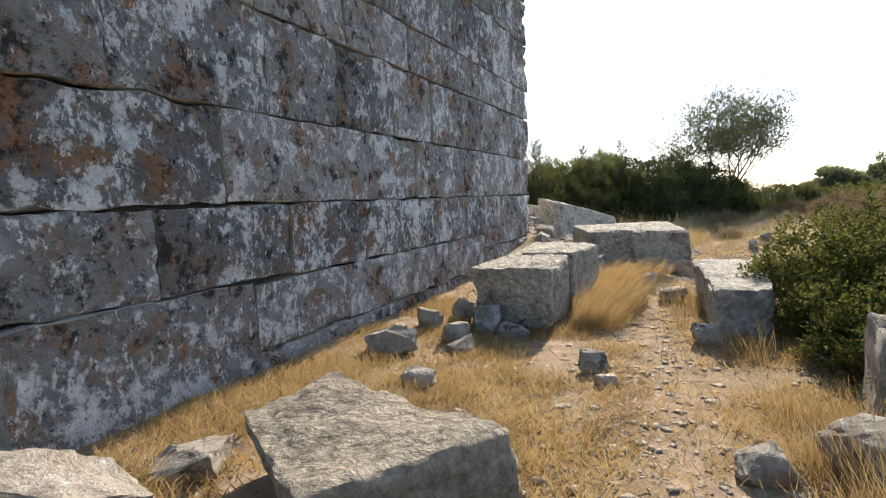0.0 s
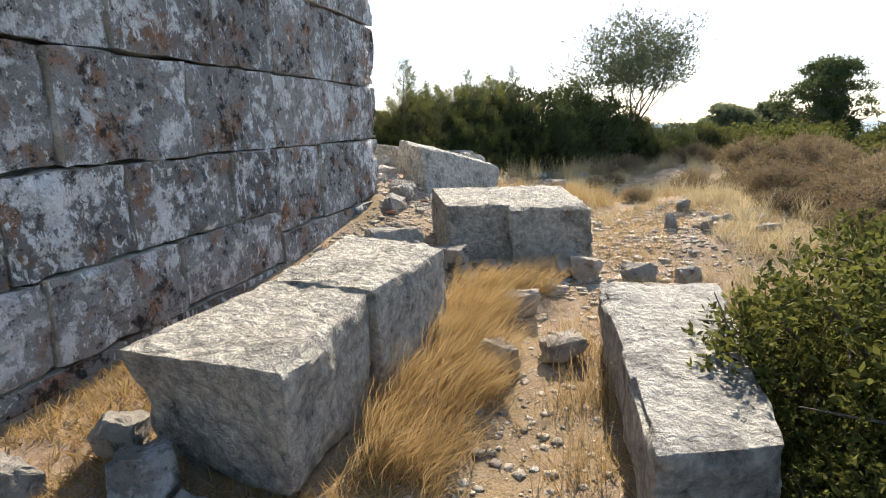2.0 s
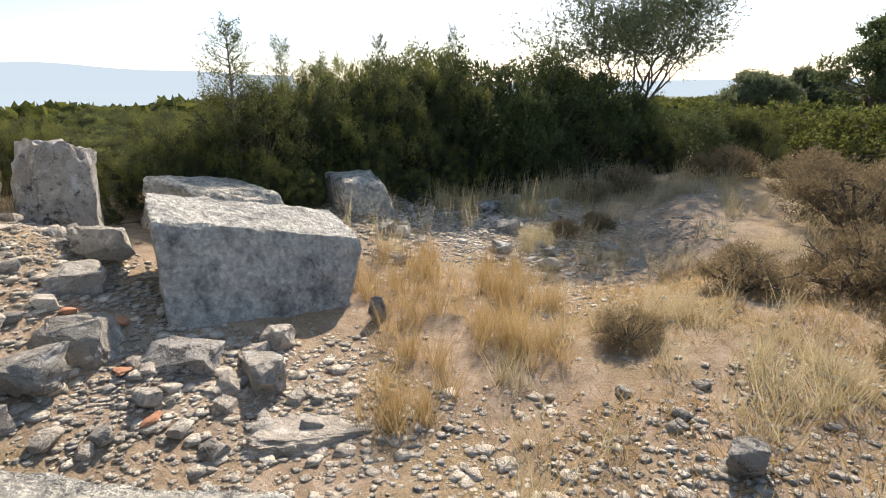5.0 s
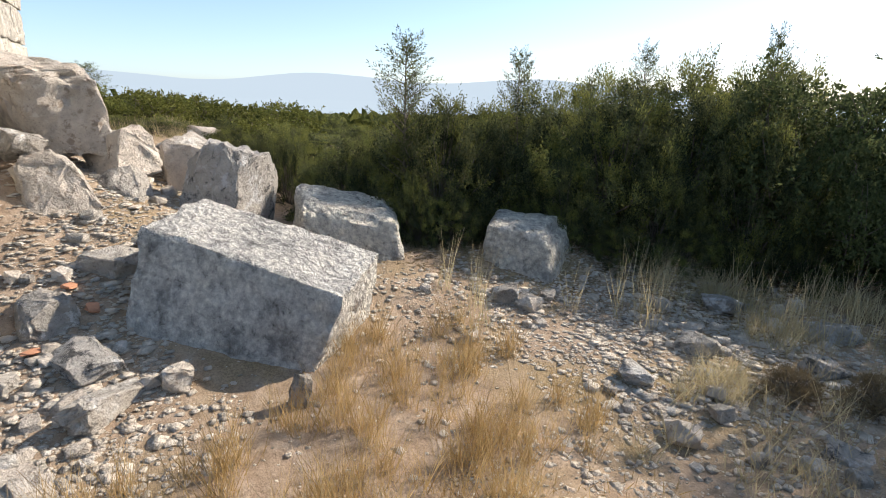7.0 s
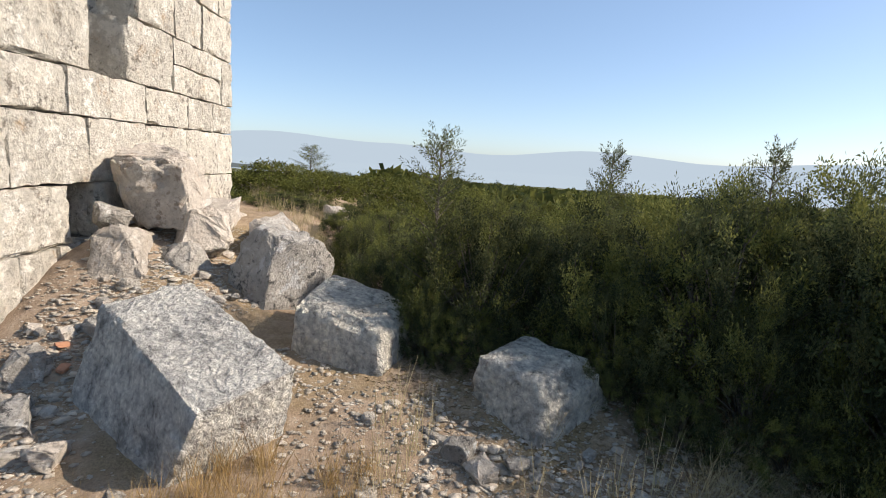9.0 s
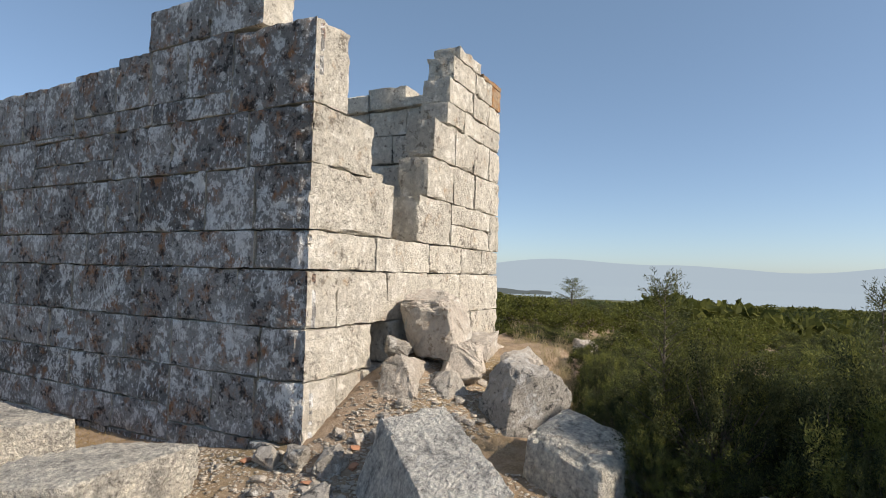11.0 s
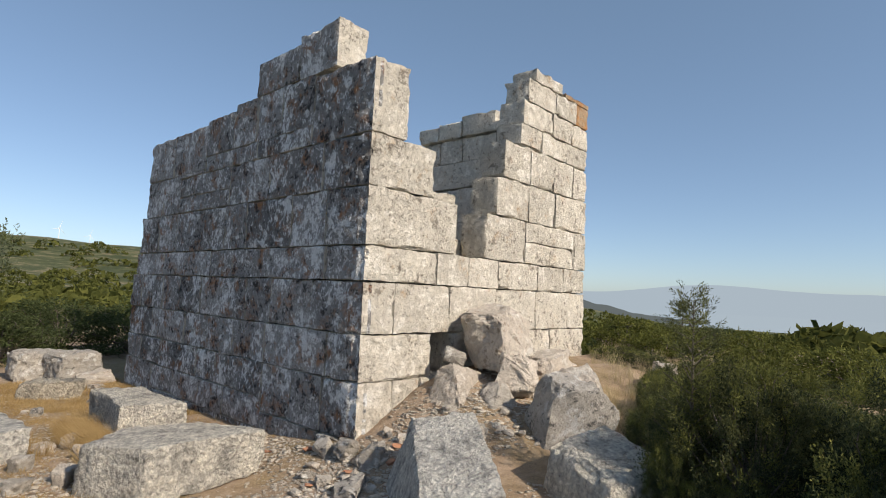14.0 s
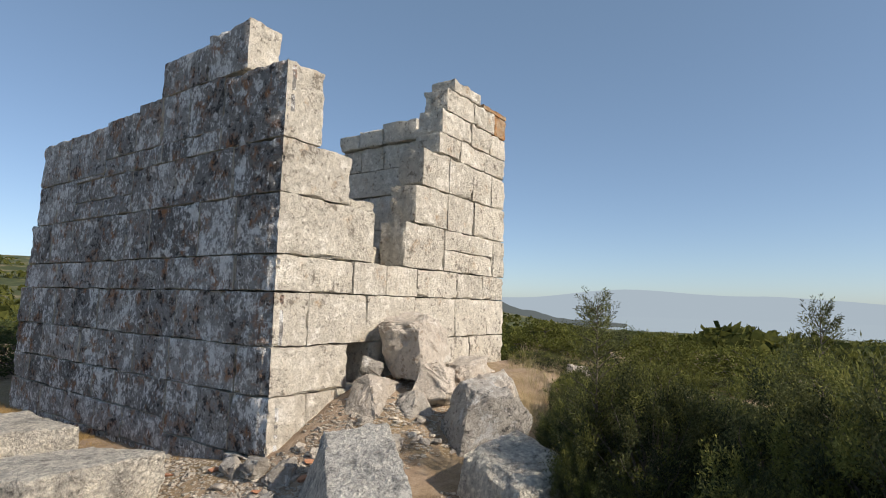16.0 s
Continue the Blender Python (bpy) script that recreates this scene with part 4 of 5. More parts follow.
def feathers(name, base, axis, length, k, leaf, leaf_w, thick, pick, materials, parent, seed):
    """Plumes of fine needles: each runs from its base along its axis and thins to a tip. pick: each plume's material."""
    g = np.random.default_rng(seed)
    n = len(base)
    m = n * k
    u = (np.tile(np.arange(k), n) + g.random(m)) / k
    b, ax, L = np.repeat(base, k, 0), np.repeat(axis, k, 0), np.repeat(length, k)
    out = g.normal(size=(m, 3))
    out -= ax * np.sum(out * ax, 1)[:, None]
    out /= np.linalg.norm(out, axis=1)[:, None] + 1e-9
    rad = thick * L * (0.12 + (1 - u) ** 0.8) * np.sqrt(g.random(m))
    start = b + ax * (L * u)[:, None] + out * rad[:, None]
    start[:, 2] += 0.10 * L * u * u
    d = ax * 0.9 + out * 0.75 + g.normal(size=(m, 3)) * 0.28
    d /= np.linalg.norm(d, axis=1)[:, None]
    side = np.cross(d, g.normal(size=(m, 3)))
    side /= np.linalg.norm(side, axis=1)[:, None] + 1e-9
    side *= (leaf_w * g.uniform(0.7, 1.3, m))[:, None] * 0.5
    ll = (leaf * g.uniform(0.6, 1.35, m))[:, None]
    v = np.stack([start, start + d * ll * 0.45 + side, start + d * ll, start + d * ll * 0.45 - side], 1).reshape(-1, 3)
    ob = arrays(name, v, np.arange(4 * m).reshape(-1, 4), materials, parent)
    ob.data.polygons.foreach_set("material_index", np.repeat(pick, k).astype(np.int32))
    return ob

def juniper(radius, height, seed, n, k, label):
    """A mounded juniper: bare stems inside, n branch ends that each bear a clump of feathery plumes, the young ones
    paler; shade is painted into the inner plumes, light into the outer.
    """
    g, rg = np.random.default_rng(seed), random.Random(seed)
    e = empty("juniper_shrub", 0, 0, 0, label, "shrub", "shrubs")
    a, q = g.uniform(0, 2 * np.pi, n), np.sqrt(g.random(n))
    deep = g.random(n) ** 1.2
    lump = np.array([nz((math.cos(p) * r * 1.5, math.sin(p) * r * 1.5, 0), 1.0, seed) for p, r in zip(a, q)])
    top = height * np.sqrt(np.maximum(0.05, 1 - 0.92 * q * q)) * np.clip(0.84 + 0.30 * lump, 0.6, 1.0)
    z = np.maximum(0.04, top * (1 - 0.85 * deep * (0.25 + 0.75 * q)) - 0.16)
    r = radius * q * (0.90 + 0.25 * lump)
    tip = np.stack([r * np.cos(a), r * np.sin(a), z], 1)
    way = np.stack([np.cos(a) * q * 0.9, np.sin(a) * q * 0.9, 0.25 + 0.8 * (1 - deep)], 1) + g.normal(size=(n, 3)) * 0.3
    way /= np.linalg.norm(way, axis=1)[:, None]
    per = 24
    base = np.repeat(tip, per, 0) + np.repeat(way, per, 0) * g.uniform(-0.03, 0.07, n * per)[:, None] + g.normal(size=(n * per, 3)) * 0.034
    ax = np.repeat(way, per, 0) + g.normal(size=(n * per, 3)) * 0.62
    ax /= np.linalg.norm(ax, axis=1)[:, None]
    L = g.uniform(0.09, 0.19, n * per) * np.repeat(g.uniform(0.75, 1.35, n), per)
    # light painted by depth: deep plumes dark, outer and raised ones pale
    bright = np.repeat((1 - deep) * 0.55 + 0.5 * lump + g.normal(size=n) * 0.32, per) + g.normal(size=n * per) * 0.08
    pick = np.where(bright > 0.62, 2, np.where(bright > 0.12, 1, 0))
    feathers("crown", base, ax, L, k, 0.034, 0.012, 0.20, pick, (M_JUNI_DEEP, M_JUNI, M_YOUNG_LIT), e, seed)
    bm = bmesh.new()
    for i in range(46):
        j = rg.randrange(n)
        p = Vector(tip[j])
        m = Vector((p.x * rg.uniform(0.2, 0.6), p.y * rg.uniform(0.2, 0.6), p.z * 0.5))
        limb(bm, (rg.gauss(0, 0.06), rg.gauss(0, 0.06), -0.12), m, 0.022, 0.014, 5)
        limb(bm, m, p, 0.014, 0.006, 4)
        limb(bm, p, p + Vector(way[j]) * 0.16, 0.006, 0.002, 4)
    part("woody_stem", bm, M_BARK, e)
    return e

def spire_juniper(height, spread, seed, label):
    """A young juniper with one leader and rising side branches that shorten to its tip."""
    g, rg = np.random.default_rng(seed), random.Random(seed)
    e = empty("juniper_sapling", 0, 0, 0, label, "shrub", "shrubs")
    bm = bmesh.new()
    limb(bm, (0, 0, -0.1), (0.02, 0.03, height * 0.97), 0.03, 0.005, 6)
    base, ax, L = [], [], []
    for i in range(46):
        f = 0.12 + 0.86 * i / 46
        a = i * 2.4 + rg.uniform(-0.4, 0.4)
        reach = spread * (1 - f) ** 0.8 * rg.uniform(0.55, 1.15) + 0.06
        d = Vector((math.cos(a), math.sin(a), rg.uniform(0.45, 0.95))).normalized()
        p = Vector((0.02 * f, 0.03 * f, height * f))
        limb(bm, p, p + d * reach, 0.009, 0.003, 4)
        for j in range(4):
            base.append(p + d * reach * (0.15 + 0.28 * j))
            ax.append((d + Vector((rg.gauss(0, 0.35), rg.gauss(0, 0.35), rg.gauss(0.2, 0.2)))).normalized())
            L.append(0.12 + 0.30 * reach + rg.uniform(0, 0.06))
    base.append(Vector((0.02, 0.03, height * 0.88)))
    ax.append(Vector((0, 0, 1)))
    L.append(height * 0.12)
    part("woody_stem", bm, M_BARK, e)
    pick = np.where(g.random(len(base)) < 0.3, 2, 1)
    feathers("crown", np.array(base), np.array(ax), np.array(L), 48, 0.040, 0.0085, 0.24, pick, (M_JUNI_DEEP, M_JUNI, M_YOUNG_LIT), e, seed)
    return e

JUNI = "feathery dark green juniper shrub in a thicket"
JW, JA, JB, JS = 1.2, 1.95, 1.8, 2.4
juni_a = juniper(JW, JA, 21, 300, 10, JUNI)
juni_b = juniper(JW, JB, 22, 280, 10, JUNI)
sapling = spire_juniper(JS, 0.62, 27, "slim young juniper with a feathery pointed tip")
oak = shrub("evergreen_oak_shrub", 1.35, 2.45, 23, M_DARK, 3200, 6, 0.060, 0.034, "dark broad-leaved evergreen shrub in a thicket", spiky=1, fan=1.0)
mastic = shrub("mastic_shrub", 0.80, 1.05, 24, M_MAST, 2600, 6, 0.042, 0.022, "bright green mastic bush beside a fallen block", fan=0.9)
heather = shrub("dry_heather", 0.45, 0.50, 25, M_BROWN, 1500, 6, 0.050, 0.008, "brown dried low shrub in stony ground", fan=0.6, up=0.8)
scrub = shrub("low_shrub", 1.1, 1.1, 26, M_MAST, 1300, 6, 0.085, 0.040, "low green scrub bush", fan=0.9)

def seat(e, x, y, dz=-0.03):
    e.location = (x, y, land(x, y) + dz)

# the thicket behind the fallen blocks: shrub, place, radius, height of its top above the datum, turn
seat(juni_a, -0.95, 5.7)
juni_a.scale = (0.92, 0.92, (1.85 - land(-0.95, 5.7)) / (JA * 0.87))
seat(juni_b, -1.1, 4.6)
juni_b.scale = (0.82, 0.82, (1.72 - land(-1.1, 4.6)) / (JB * 0.87))
seat(sapling, -1.0, 4.05)
sapling.scale = (1.0, 1.0, (2.26 - land(-1.0, 4.05)) / JS)
seat(oak, 1.0, 8.5)
oak.scale = (0.9, 0.9, (2.2 - land(1.0, 8.5)) / 2.5)
OWN = {juni_a.name: (JW, JA * 0.87), juni_b.name: (JW, JB * 0.87), oak.name: (1.35, 2.5), sapling.name: (0.62, JS)}
def grow(e, x, y, r, top, rz):
    w, h = OWN[e.name]
    put(e, x, y, r / w, rz, (top - land(x, y)) / h)
for e, x, y, r, top, rz in (
        (juni_a, -1.75, 3.60, 0.70, 1.18, 40), (juni_a, -2.45, 4.55, 0.85, 1.20, 200), (sapling, -1.45, 6.0, 0.5, 2.22, 80), (juni_b, -2.35, 6.1, 1.0, 1.38, 250),
        (juni_b, -0.35, 6.75, 1.15, 2.02, 30), (juni_a, 0.1, 7.7, 1.15, 2.18, 250), (juni_a, -1.6, 7.5, 1.1, 2.05, 300), (oak, 1.95, 9.2, 1.2, 2.25, 160),
        (juni_b, 0.2, 9.1, 1.2, 2.3, 20), (oak, 2.9, 9.9, 1.05, 1.95, 45), (oak, -0.8, 9.2, 1.2, 2.2, 100), (juni_a, 2.4, 10.8, 1.2, 2.25, 130), (oak, 3.5, 11.3, 1.0, 1.9, 220),
        (juni_b, 1.15, 7.6, 0.75, 1.55, 265), (oak, 1.9, 8.3, 0.8, 1.6, 10), (juni_a, 0.5, 6.75, 0.62, 1.25, 95), (juni_b, -0.15, 5.75, 0.55, 1.10, 20),
        (juni_a, -3.6, 5.2, 0.9, 0.95, 310), (juni_b, -3.6, 7.2, 1.2, 1.15, 15), (juni_a, -4.9, 6.3, 1.1, 0.85, 160), (juni_b, -4.0, 3.7, 0.7, 0.62, 75), (juni_b, -5.6, 4.6, 1.0, 0.62, 120), (juni_a, -6.4, 6.4, 1.1, 0.75, 250),
        (juni_a, -7.4, 8.6, 1.2, 1.0, 310), (juni_b, -9.5, 7.0, 1.2, 0.7, 20), (juni_b, -2.6, 9.6, 1.2, 1.7, 33), (juni_a, -4.6, 9.6, 1.2, 1.35, 70), (sapling, 0.75, 8.2, 0.4, 2.45, 170), (sapling, -0.3, 7.1, 0.45, 2.28, 20),
        (juni_a, 4.3, 10.9, 0.9, 1.10, 75), (oak, 5.3, 11.4, 0.95, 1.05, 20), (juni_b, 6.4, 11.6, 0.9, 0.95, 190), (juni_b, 4.2, 12.8, 1.1, 1.3, 130), (oak, 2.3, 12.6, 1.1, 2.1, 220)):
    grow(e, x, y, r, top, rz)
# low growth along the thicket's foot
for e, x, y, r, top, rz in ((juni_b, 0.62, 6.1, 0.36, 0.30, 10), (juni_b, 0.85, 6.9, 0.45, 0.42, 120), (juni_a, 1.15, 7.3, 0.40, 0.25, 220), (juni_a, 0.05, 5.9, 0.42, 0.62, 300), (juni_b, -0.5, 4.42, 0.42, 0.62, 60), (juni_a, -0.62, 4.05, 0.34, 0.85, 150),
                            (juni_a, 1.7, 7.8, 0.5, 0.55, 40), (oak, 2.5, 8.7, 0.6, 0.75, 130), (juni_a, -1.35, 3.85, 0.5, 1.1, 10)):
    grow(e, x, y, r, top, rz)
# pale wispy saplings and low scrub past the tower's sunlit face
for x, y, r, top, rz in ((-11.6, 0.4, 0.8, 2.2, 0), (-11.0, 1.4, 0.9, 1.5, 90), (-12.6, -0.2, 0.9, 1.6, 140)):
    grow(sapling, x, y, r, top, rz)
for e, x, y, r, top, rz in ((juni_b, -3.5, 3.0, 0.5, 1.13, 20), (juni_a, -4.35, 2.6, 0.5, 1.18, 110), (juni_b, -3.9, 3.4, 0.6, 1.23, 200), (juni_a, -5.5, 1.7, 0.6, 1.23, 300), (juni_b, -6.3, 1.0, 0.7, 1.23, 60), (juni_a, -5.9, 2.7, 0.7, 1.23, 10), (juni_b, -2.75, 3.1, 0.42, 1.23, 250)):
    grow(e, x, y, r, top, rz)
fill = random.Random(41)
for i in range(64):
    x, y = fill.uniform(-15, -2.6), fill.uniform(2.6, 16)
    if y < 3.4 and x > -6.5 or x > -3.4 and y < 8.5:
        continue
    grow(fill.choice((juni_a, juni_b, juni_b)), x, y, fill.uniform(0.8, 1.35), fill.uniform(0.35, 0.95), fill.uniform(0, 360))
for x, y, s0, rz in ((-5.6, 3.4, 0.6, 60), (-7.2, 1.6, 0.7, 120), (-8.2, 0.2, 0.8, 200), (-7.6, 3.4, 0.8, 20), (-9.6, -1.0, 0.9, 20), (-10.2, 2.6, 0.9, 80), (-9.0, 4.6, 0.9, 10)):
    put(scrub, x, y, s0, rz, s0 * 0.8)
# the bright bush by the path
seat(mastic, 4.30, -4.50)
for x, y, s, rz, h in ((5.05, -4.0, 1.05, 80, 1.15), (5.15, -5.3, 1.15, 200, 1.2), (4.35, -5.55, 0.80, 140, 0.75), (4.55, -6.1, 0.62, 40, 0.6), (3.98, -5.15, 0.50, 10, 0.5), (4.05, -5.9, 0.5, 70, 0.5), (4.40, -6.55, 0.62, 110, 0.55), (4.35, -7.15, 0.5, 250, 0.42), (5.1, -6.5, 0.9, 30, 0.9), (3.85, -4.75, 0.40, 170, 0.62), (5.9, -4.6, 1.3, 20, 1.3), (4.15, -4.0, 0.55, 290, 0.62)):
    put(mastic, x, y, s, rz, h)
# brown dried bushes on the stony ground
seat(heather, 5.55, 1.75)
rg = random.Random(7)
for x, y, s in ((5.25, 0.6, 0.7), (5.9, 0.9, 1.1), (6.6, 1.6, 1.3), (6.2, 0.0, 1.2), (5.5, -0.7, 0.8), (7.2, 0.6, 1.4), (6.0, -1.1, 1.0), (4.7, 3.3, 0.9), (5.6, 3.4, 1.1), (6.8, 3.2, 1.5),
                (3.6, 2.0, 0.55), (7.9, 2.2, 1.6), (8.4, 4.0, 1.6), (6.2, 5.2, 1.4), (7.4, 6.2, 1.5), (9.2, 6.0, 1.6), (8.2, 8.0, 1.6), (6.6, 7.6, 1.4), (3.2, 7.3, 0.7), (3.9, 8.1, 0.9), (5.6, 9.0, 1.2),
                (2.95, 5.4, 0.45), (3.4, 5.7, 0.5), (5.2, -2.3, 0.9), (5.9, -3.0, 1.1), (6.9, -1.6, 1.3), (8.6, 0.4, 1.5)):
    put(heather, x, y, s, rg.uniform(0, 360), s * rg.uniform(0.8, 1.1))
# green scrub in the middle distance
seat(scrub, 5.2, 14.5)
for i in range(150):
    a, r = rg.uniform(0, 2 * math.pi), rg.uniform(13, 42) ** 1.0
    x, y = 1 + r * math.cos(a), -1 + r * math.sin(a)
    if -8 < x < 6.5 and -12 < y < 13 or math.hypot(x - 5, y - 6) < 7:
        continue
    s = rg.uniform(0.6, 1.35) * (0.75 if y < -8 else 1.0)
    put(rg.choice((scrub, scrub, scrub, juni_b, juni_b, oak)), x, y, s * (1 if r > 18 else 0.8), rg.uniform(0, 360), s * rg.uniform(0.7, 1.0) * (0.75 if y > -10 else 1.0))
# dense bushes beyond the tower's far end
for x, y, s, rz in ((-2.0, -14.5, 1.2, 10), (0.0, -15.2, 1.3, 80), (1.6, -14.6, 1.1, 190), (-4.0, -15.5, 1.3, 260), (2.8, -16.5, 1.3, 20), (3.6, -12.4, 0.75, 55), (4.3, -10.9, 0.6, 155)):
    put(juni_b if s < 1 else oak, x, y, s, rz, s * 0.62)
# trees
tree("wild_olive_tree", 4.0, 11.4, 4.2, 2.7, 31, M_OLIV, "wispy grey-green tree rising out of the thicket", 7600, 0.075, 0.022, 0.09, lobe=0.55)
def round_tree(x, y, height, spread, seed, material, label):
    """A dense tree with a short trunk and a round crown of many lobes."""
    rg = random.Random(seed)
    e = empty("evergreen_tree", x, y, land(x, y), label, "tree")
    bm = bmesh.new()
    limb(bm, (0, 0, -0.3), (0.05, 0, height * 0.45), 0.17, 0.11, 9)
    lobes = []
    for i in range(70):
        u, a, q = rg.uniform(-0.75, 1), rg.uniform(0, 2 * math.pi), rg.random() ** 0.45
        wide = spread * math.sqrt(max(0.1, 1 - u * u)) * (0.8 if u < -0.3 else 1.0)
        p = (wide * q * math.cos(a), wide * q * math.sin(a), height * (0.56 + 0.40 * u))
        lobes.append((*p, spread * rg.uniform(0.16, 0.30)))
        limb(bm, (0.05, 0, height * rg.uniform(0.25, 0.45)), p, 0.05, 0.012, 5)
    part("trunk", bm, M_BARK, e)
    crown("crown", lobes, 9000, 7, 0.085, 0.04, material, e, seed, shell=0.35, up=0.2)
    return e
round_tree(12.2, 19.6, 4.15, 1.75, 32, M_DARK, "dark round-crowned tree standing alone")
round_tree(9.5, 24.0, 2.6, 1.5, 34, M_OLIV, "small grey-green tree on the skyline")
round_tree(12.5, 27.0, 2.9, 1.6, 35, M_OLIV, "small grey-green tree on the skyline")
for x, y, s0, rz in ((7.6, 14.4, 1.1, 10), (9.3, 13.6, 1.2, 80), (10.8, 15.2, 1.3, 200), (8.6, 16.6, 1.3, 130), (12.4, 13.2, 1.2, 300), (11.6, 10.4, 1.0, 20), (13.6, 16.4, 1.4, 60), (6.4, 15.8, 1.3, 20), (14.6, 11.5, 1.2, 220)):
    put(scrub, x, y, s0, rz, s0 * 0.95)
tree("wild_olive_tree", 4.0, -15.2, 3.6, 1.7, 33, M_OLIV, "pale grey-green tree beyond the tower", 9000, 0.10, 0.032, 0.12, lobe=0.62)

# far scrub, past counting: loose clumps of leafage over the falling land
def far_scrub():
    g = np.random.default_rng(5)
    n, k = 4600, 64
    a = g.uniform(0, 2 * np.pi, n)
    r = 30 * (420 / 30) ** g.random(n)
    x, y = 1 + r * np.cos(a), -1 + r * np.sin(a)
    base = np.array([(p, q, land(p, q)) for p, q in zip(x, y)])
    s = g.uniform(0.7, 1.7, n) * (1 + r / 140)
    d = g.normal(size=(n, k, 3))
    d /= np.linalg.norm(d, axis=2)[:, :, None]
    d[:, :, 2] = np.abs(d[:, :, 2]) * 0.75
    c = base[:, None] + d * s[:, None, None]
    u, w = g.normal(size=(n, k, 3)), g.normal(size=(n, k, 3))
    sc = (s * 0.20)[:, None, None]
    v = np.stack([c + u * sc * 0.6, c + w * sc * 0.6, c - u * sc * 0.6, c - w * sc * 0.6], 2).reshape(-1, 3)
    ob = arrays("far_scrub", v, np.arange(len(v)).reshape(-1, 4), M_MAST)
    return tagged(ob, "green scrub covering the distant slopes", "scrub", kind="stuff")
far_scrub()

# ---- grass ----
def patches(spots, n, seed):
    """Chance points in round patches (x, y, radius)."""
    g = np.random.default_rng(seed)
    sp = np.array(spots, float)
    i = g.choice(len(sp), n, p=sp[:, 2] ** 2 / np.sum(sp[:, 2] ** 2))
    a, r = g.uniform(0, 2 * np.pi, n), np.sqrt(g.random(n))
    return sp[i, :2] + np.stack([np.cos(a), np.sin(a)], 1) * (r * sp[i, 2])[:, None]

UP = np.array([0, 0, 1.0])
BLOCKED = [(0.9, 1.75, -5.3, -3.1), (3.1, 3.6, -5.3, -3.4), (1.3, 2.8, -1.8, -0.6), (1.1, 2.2, -8.9, -8.1), (-9, 0.06, -9, 0.06), (0.25, 0.75, 1.7, 2.6)]
def clear(xy):
    keep = np.ones(len(xy), bool)
    for x0, x1, y0, y1 in BLOCKED:
        keep &= ~((xy[:, 0] > x0) & (xy[:, 0] < x1) & (xy[:, 1] > y0) & (xy[:, 1] < y1))
    return xy[keep]

def tufts(name, centres, per, rad, lo, hi, width, material, label, seed, lean=(0, 0), spread=0.45):
    g = np.random.default_rng(seed)
    c = np.repeat(on_land(centres, -0.02), per, 0)
    c[:, :2] += g.normal(size=(len(c), 2)) * rad
    ob = blades(name, c, np.repeat(UP[None], len(c), 0), g.uniform(lo, hi, len(c)), width, material, lean, spread, seed)
    return tagged(ob, label, "grass", kind="stuff")

# tall golden straw between the blocks and the path
tufts("tall_straw", clear(patches([(2.0, -5.0, 0.28), (2.02, -4.4, 0.32), (2.06, -3.8, 0.30), (2.0, -3.2, 0.28), (1.95, -2.65, 0.22), (2.35, -2.45, 0.2)], 135, 1)),
      55, 0.05, 0.18, 0.44, 0.003, M_GRASS, "golden wind-combed straw along the fallen blocks", 1, lean=(0.35, -0.25))
tufts("straw_by_block", clear(patches([(2.86, -4.9, 0.14), (2.82, -4.3, 0.15), (2.76, -3.7, 0.16), (3.5, -6.9, 0.2), (3.6, -7.5, 0.3), (3.75, -8.1, 0.3), (3.25, -5.75, 0.15)], 70, 2)),
      36, 0.06, 0.10, 0.32, 0.0035, M_GRASS, "golden straw beside the path", 2, lean=(-0.1, 0.0))
tufts("straw_by_slab", clear(patches([(1.55, 2.35, 0.25), (1.75, 2.9, 0.35), (1.95, 2.2, 0.35), (2.1, 1.6, 0.30), (1.6, 3.4, 0.25), (2.3, 2.9, 0.3), (2.6, 2.2, 0.3), (2.4, 3.6, 0.35), (2.75, 3.0, 0.4), (1.1, 2.75, 0.2), (2.2, 1.0, 0.35), (2.9, 1.9, 0.4), (1.25, 2.7, 0.22), (1.1, 3.1, 0.25), (1.0, 3.5, 0.22), (1.5, 3.7, 0.25), (0.75, 3.3, 0.15)], 150, 3)),
      44, 0.042, 0.08, 0.40, 0.0035, M_GRASS, "dry straw tufts beside the tilted slab", 3, spread=0.55)
tufts("field_tufts", clear(patches([(3.1, 0.6, 0.5), (3.2, 1.9, 0.8), (4.4, 1.9, 0.9), (4.2, 4.6, 0.7), (3.0, 5.2, 0.5), (2.4, 6.4, 0.5), (1.7, 5.4, 0.3), (3.9, 6.6, 1.0), (5.4, 6.8, 1.2), (5.0, -1.6, 0.6), (4.4, -2.4, 0.5), (3.6, -3.0, 0.3), (6.4, 4.4, 1.2), (2.2, 7.2, 0.4), (7.5, 4.6, 1.2), (6.8, 9.4, 1.5), (4.6, 8.2, 1.0), (-4.4, 1.9, 0.9), (-6.0, 2.6, 1.0), (-3.2, 2.4, 0.5), (-7.4, 0.6, 0.9)], 330, 4)),
      38, 0.06, 0.12, 0.38, 0.004, M_PALE, "pale dry grass tufts in stony ground", 4, spread=0.6)
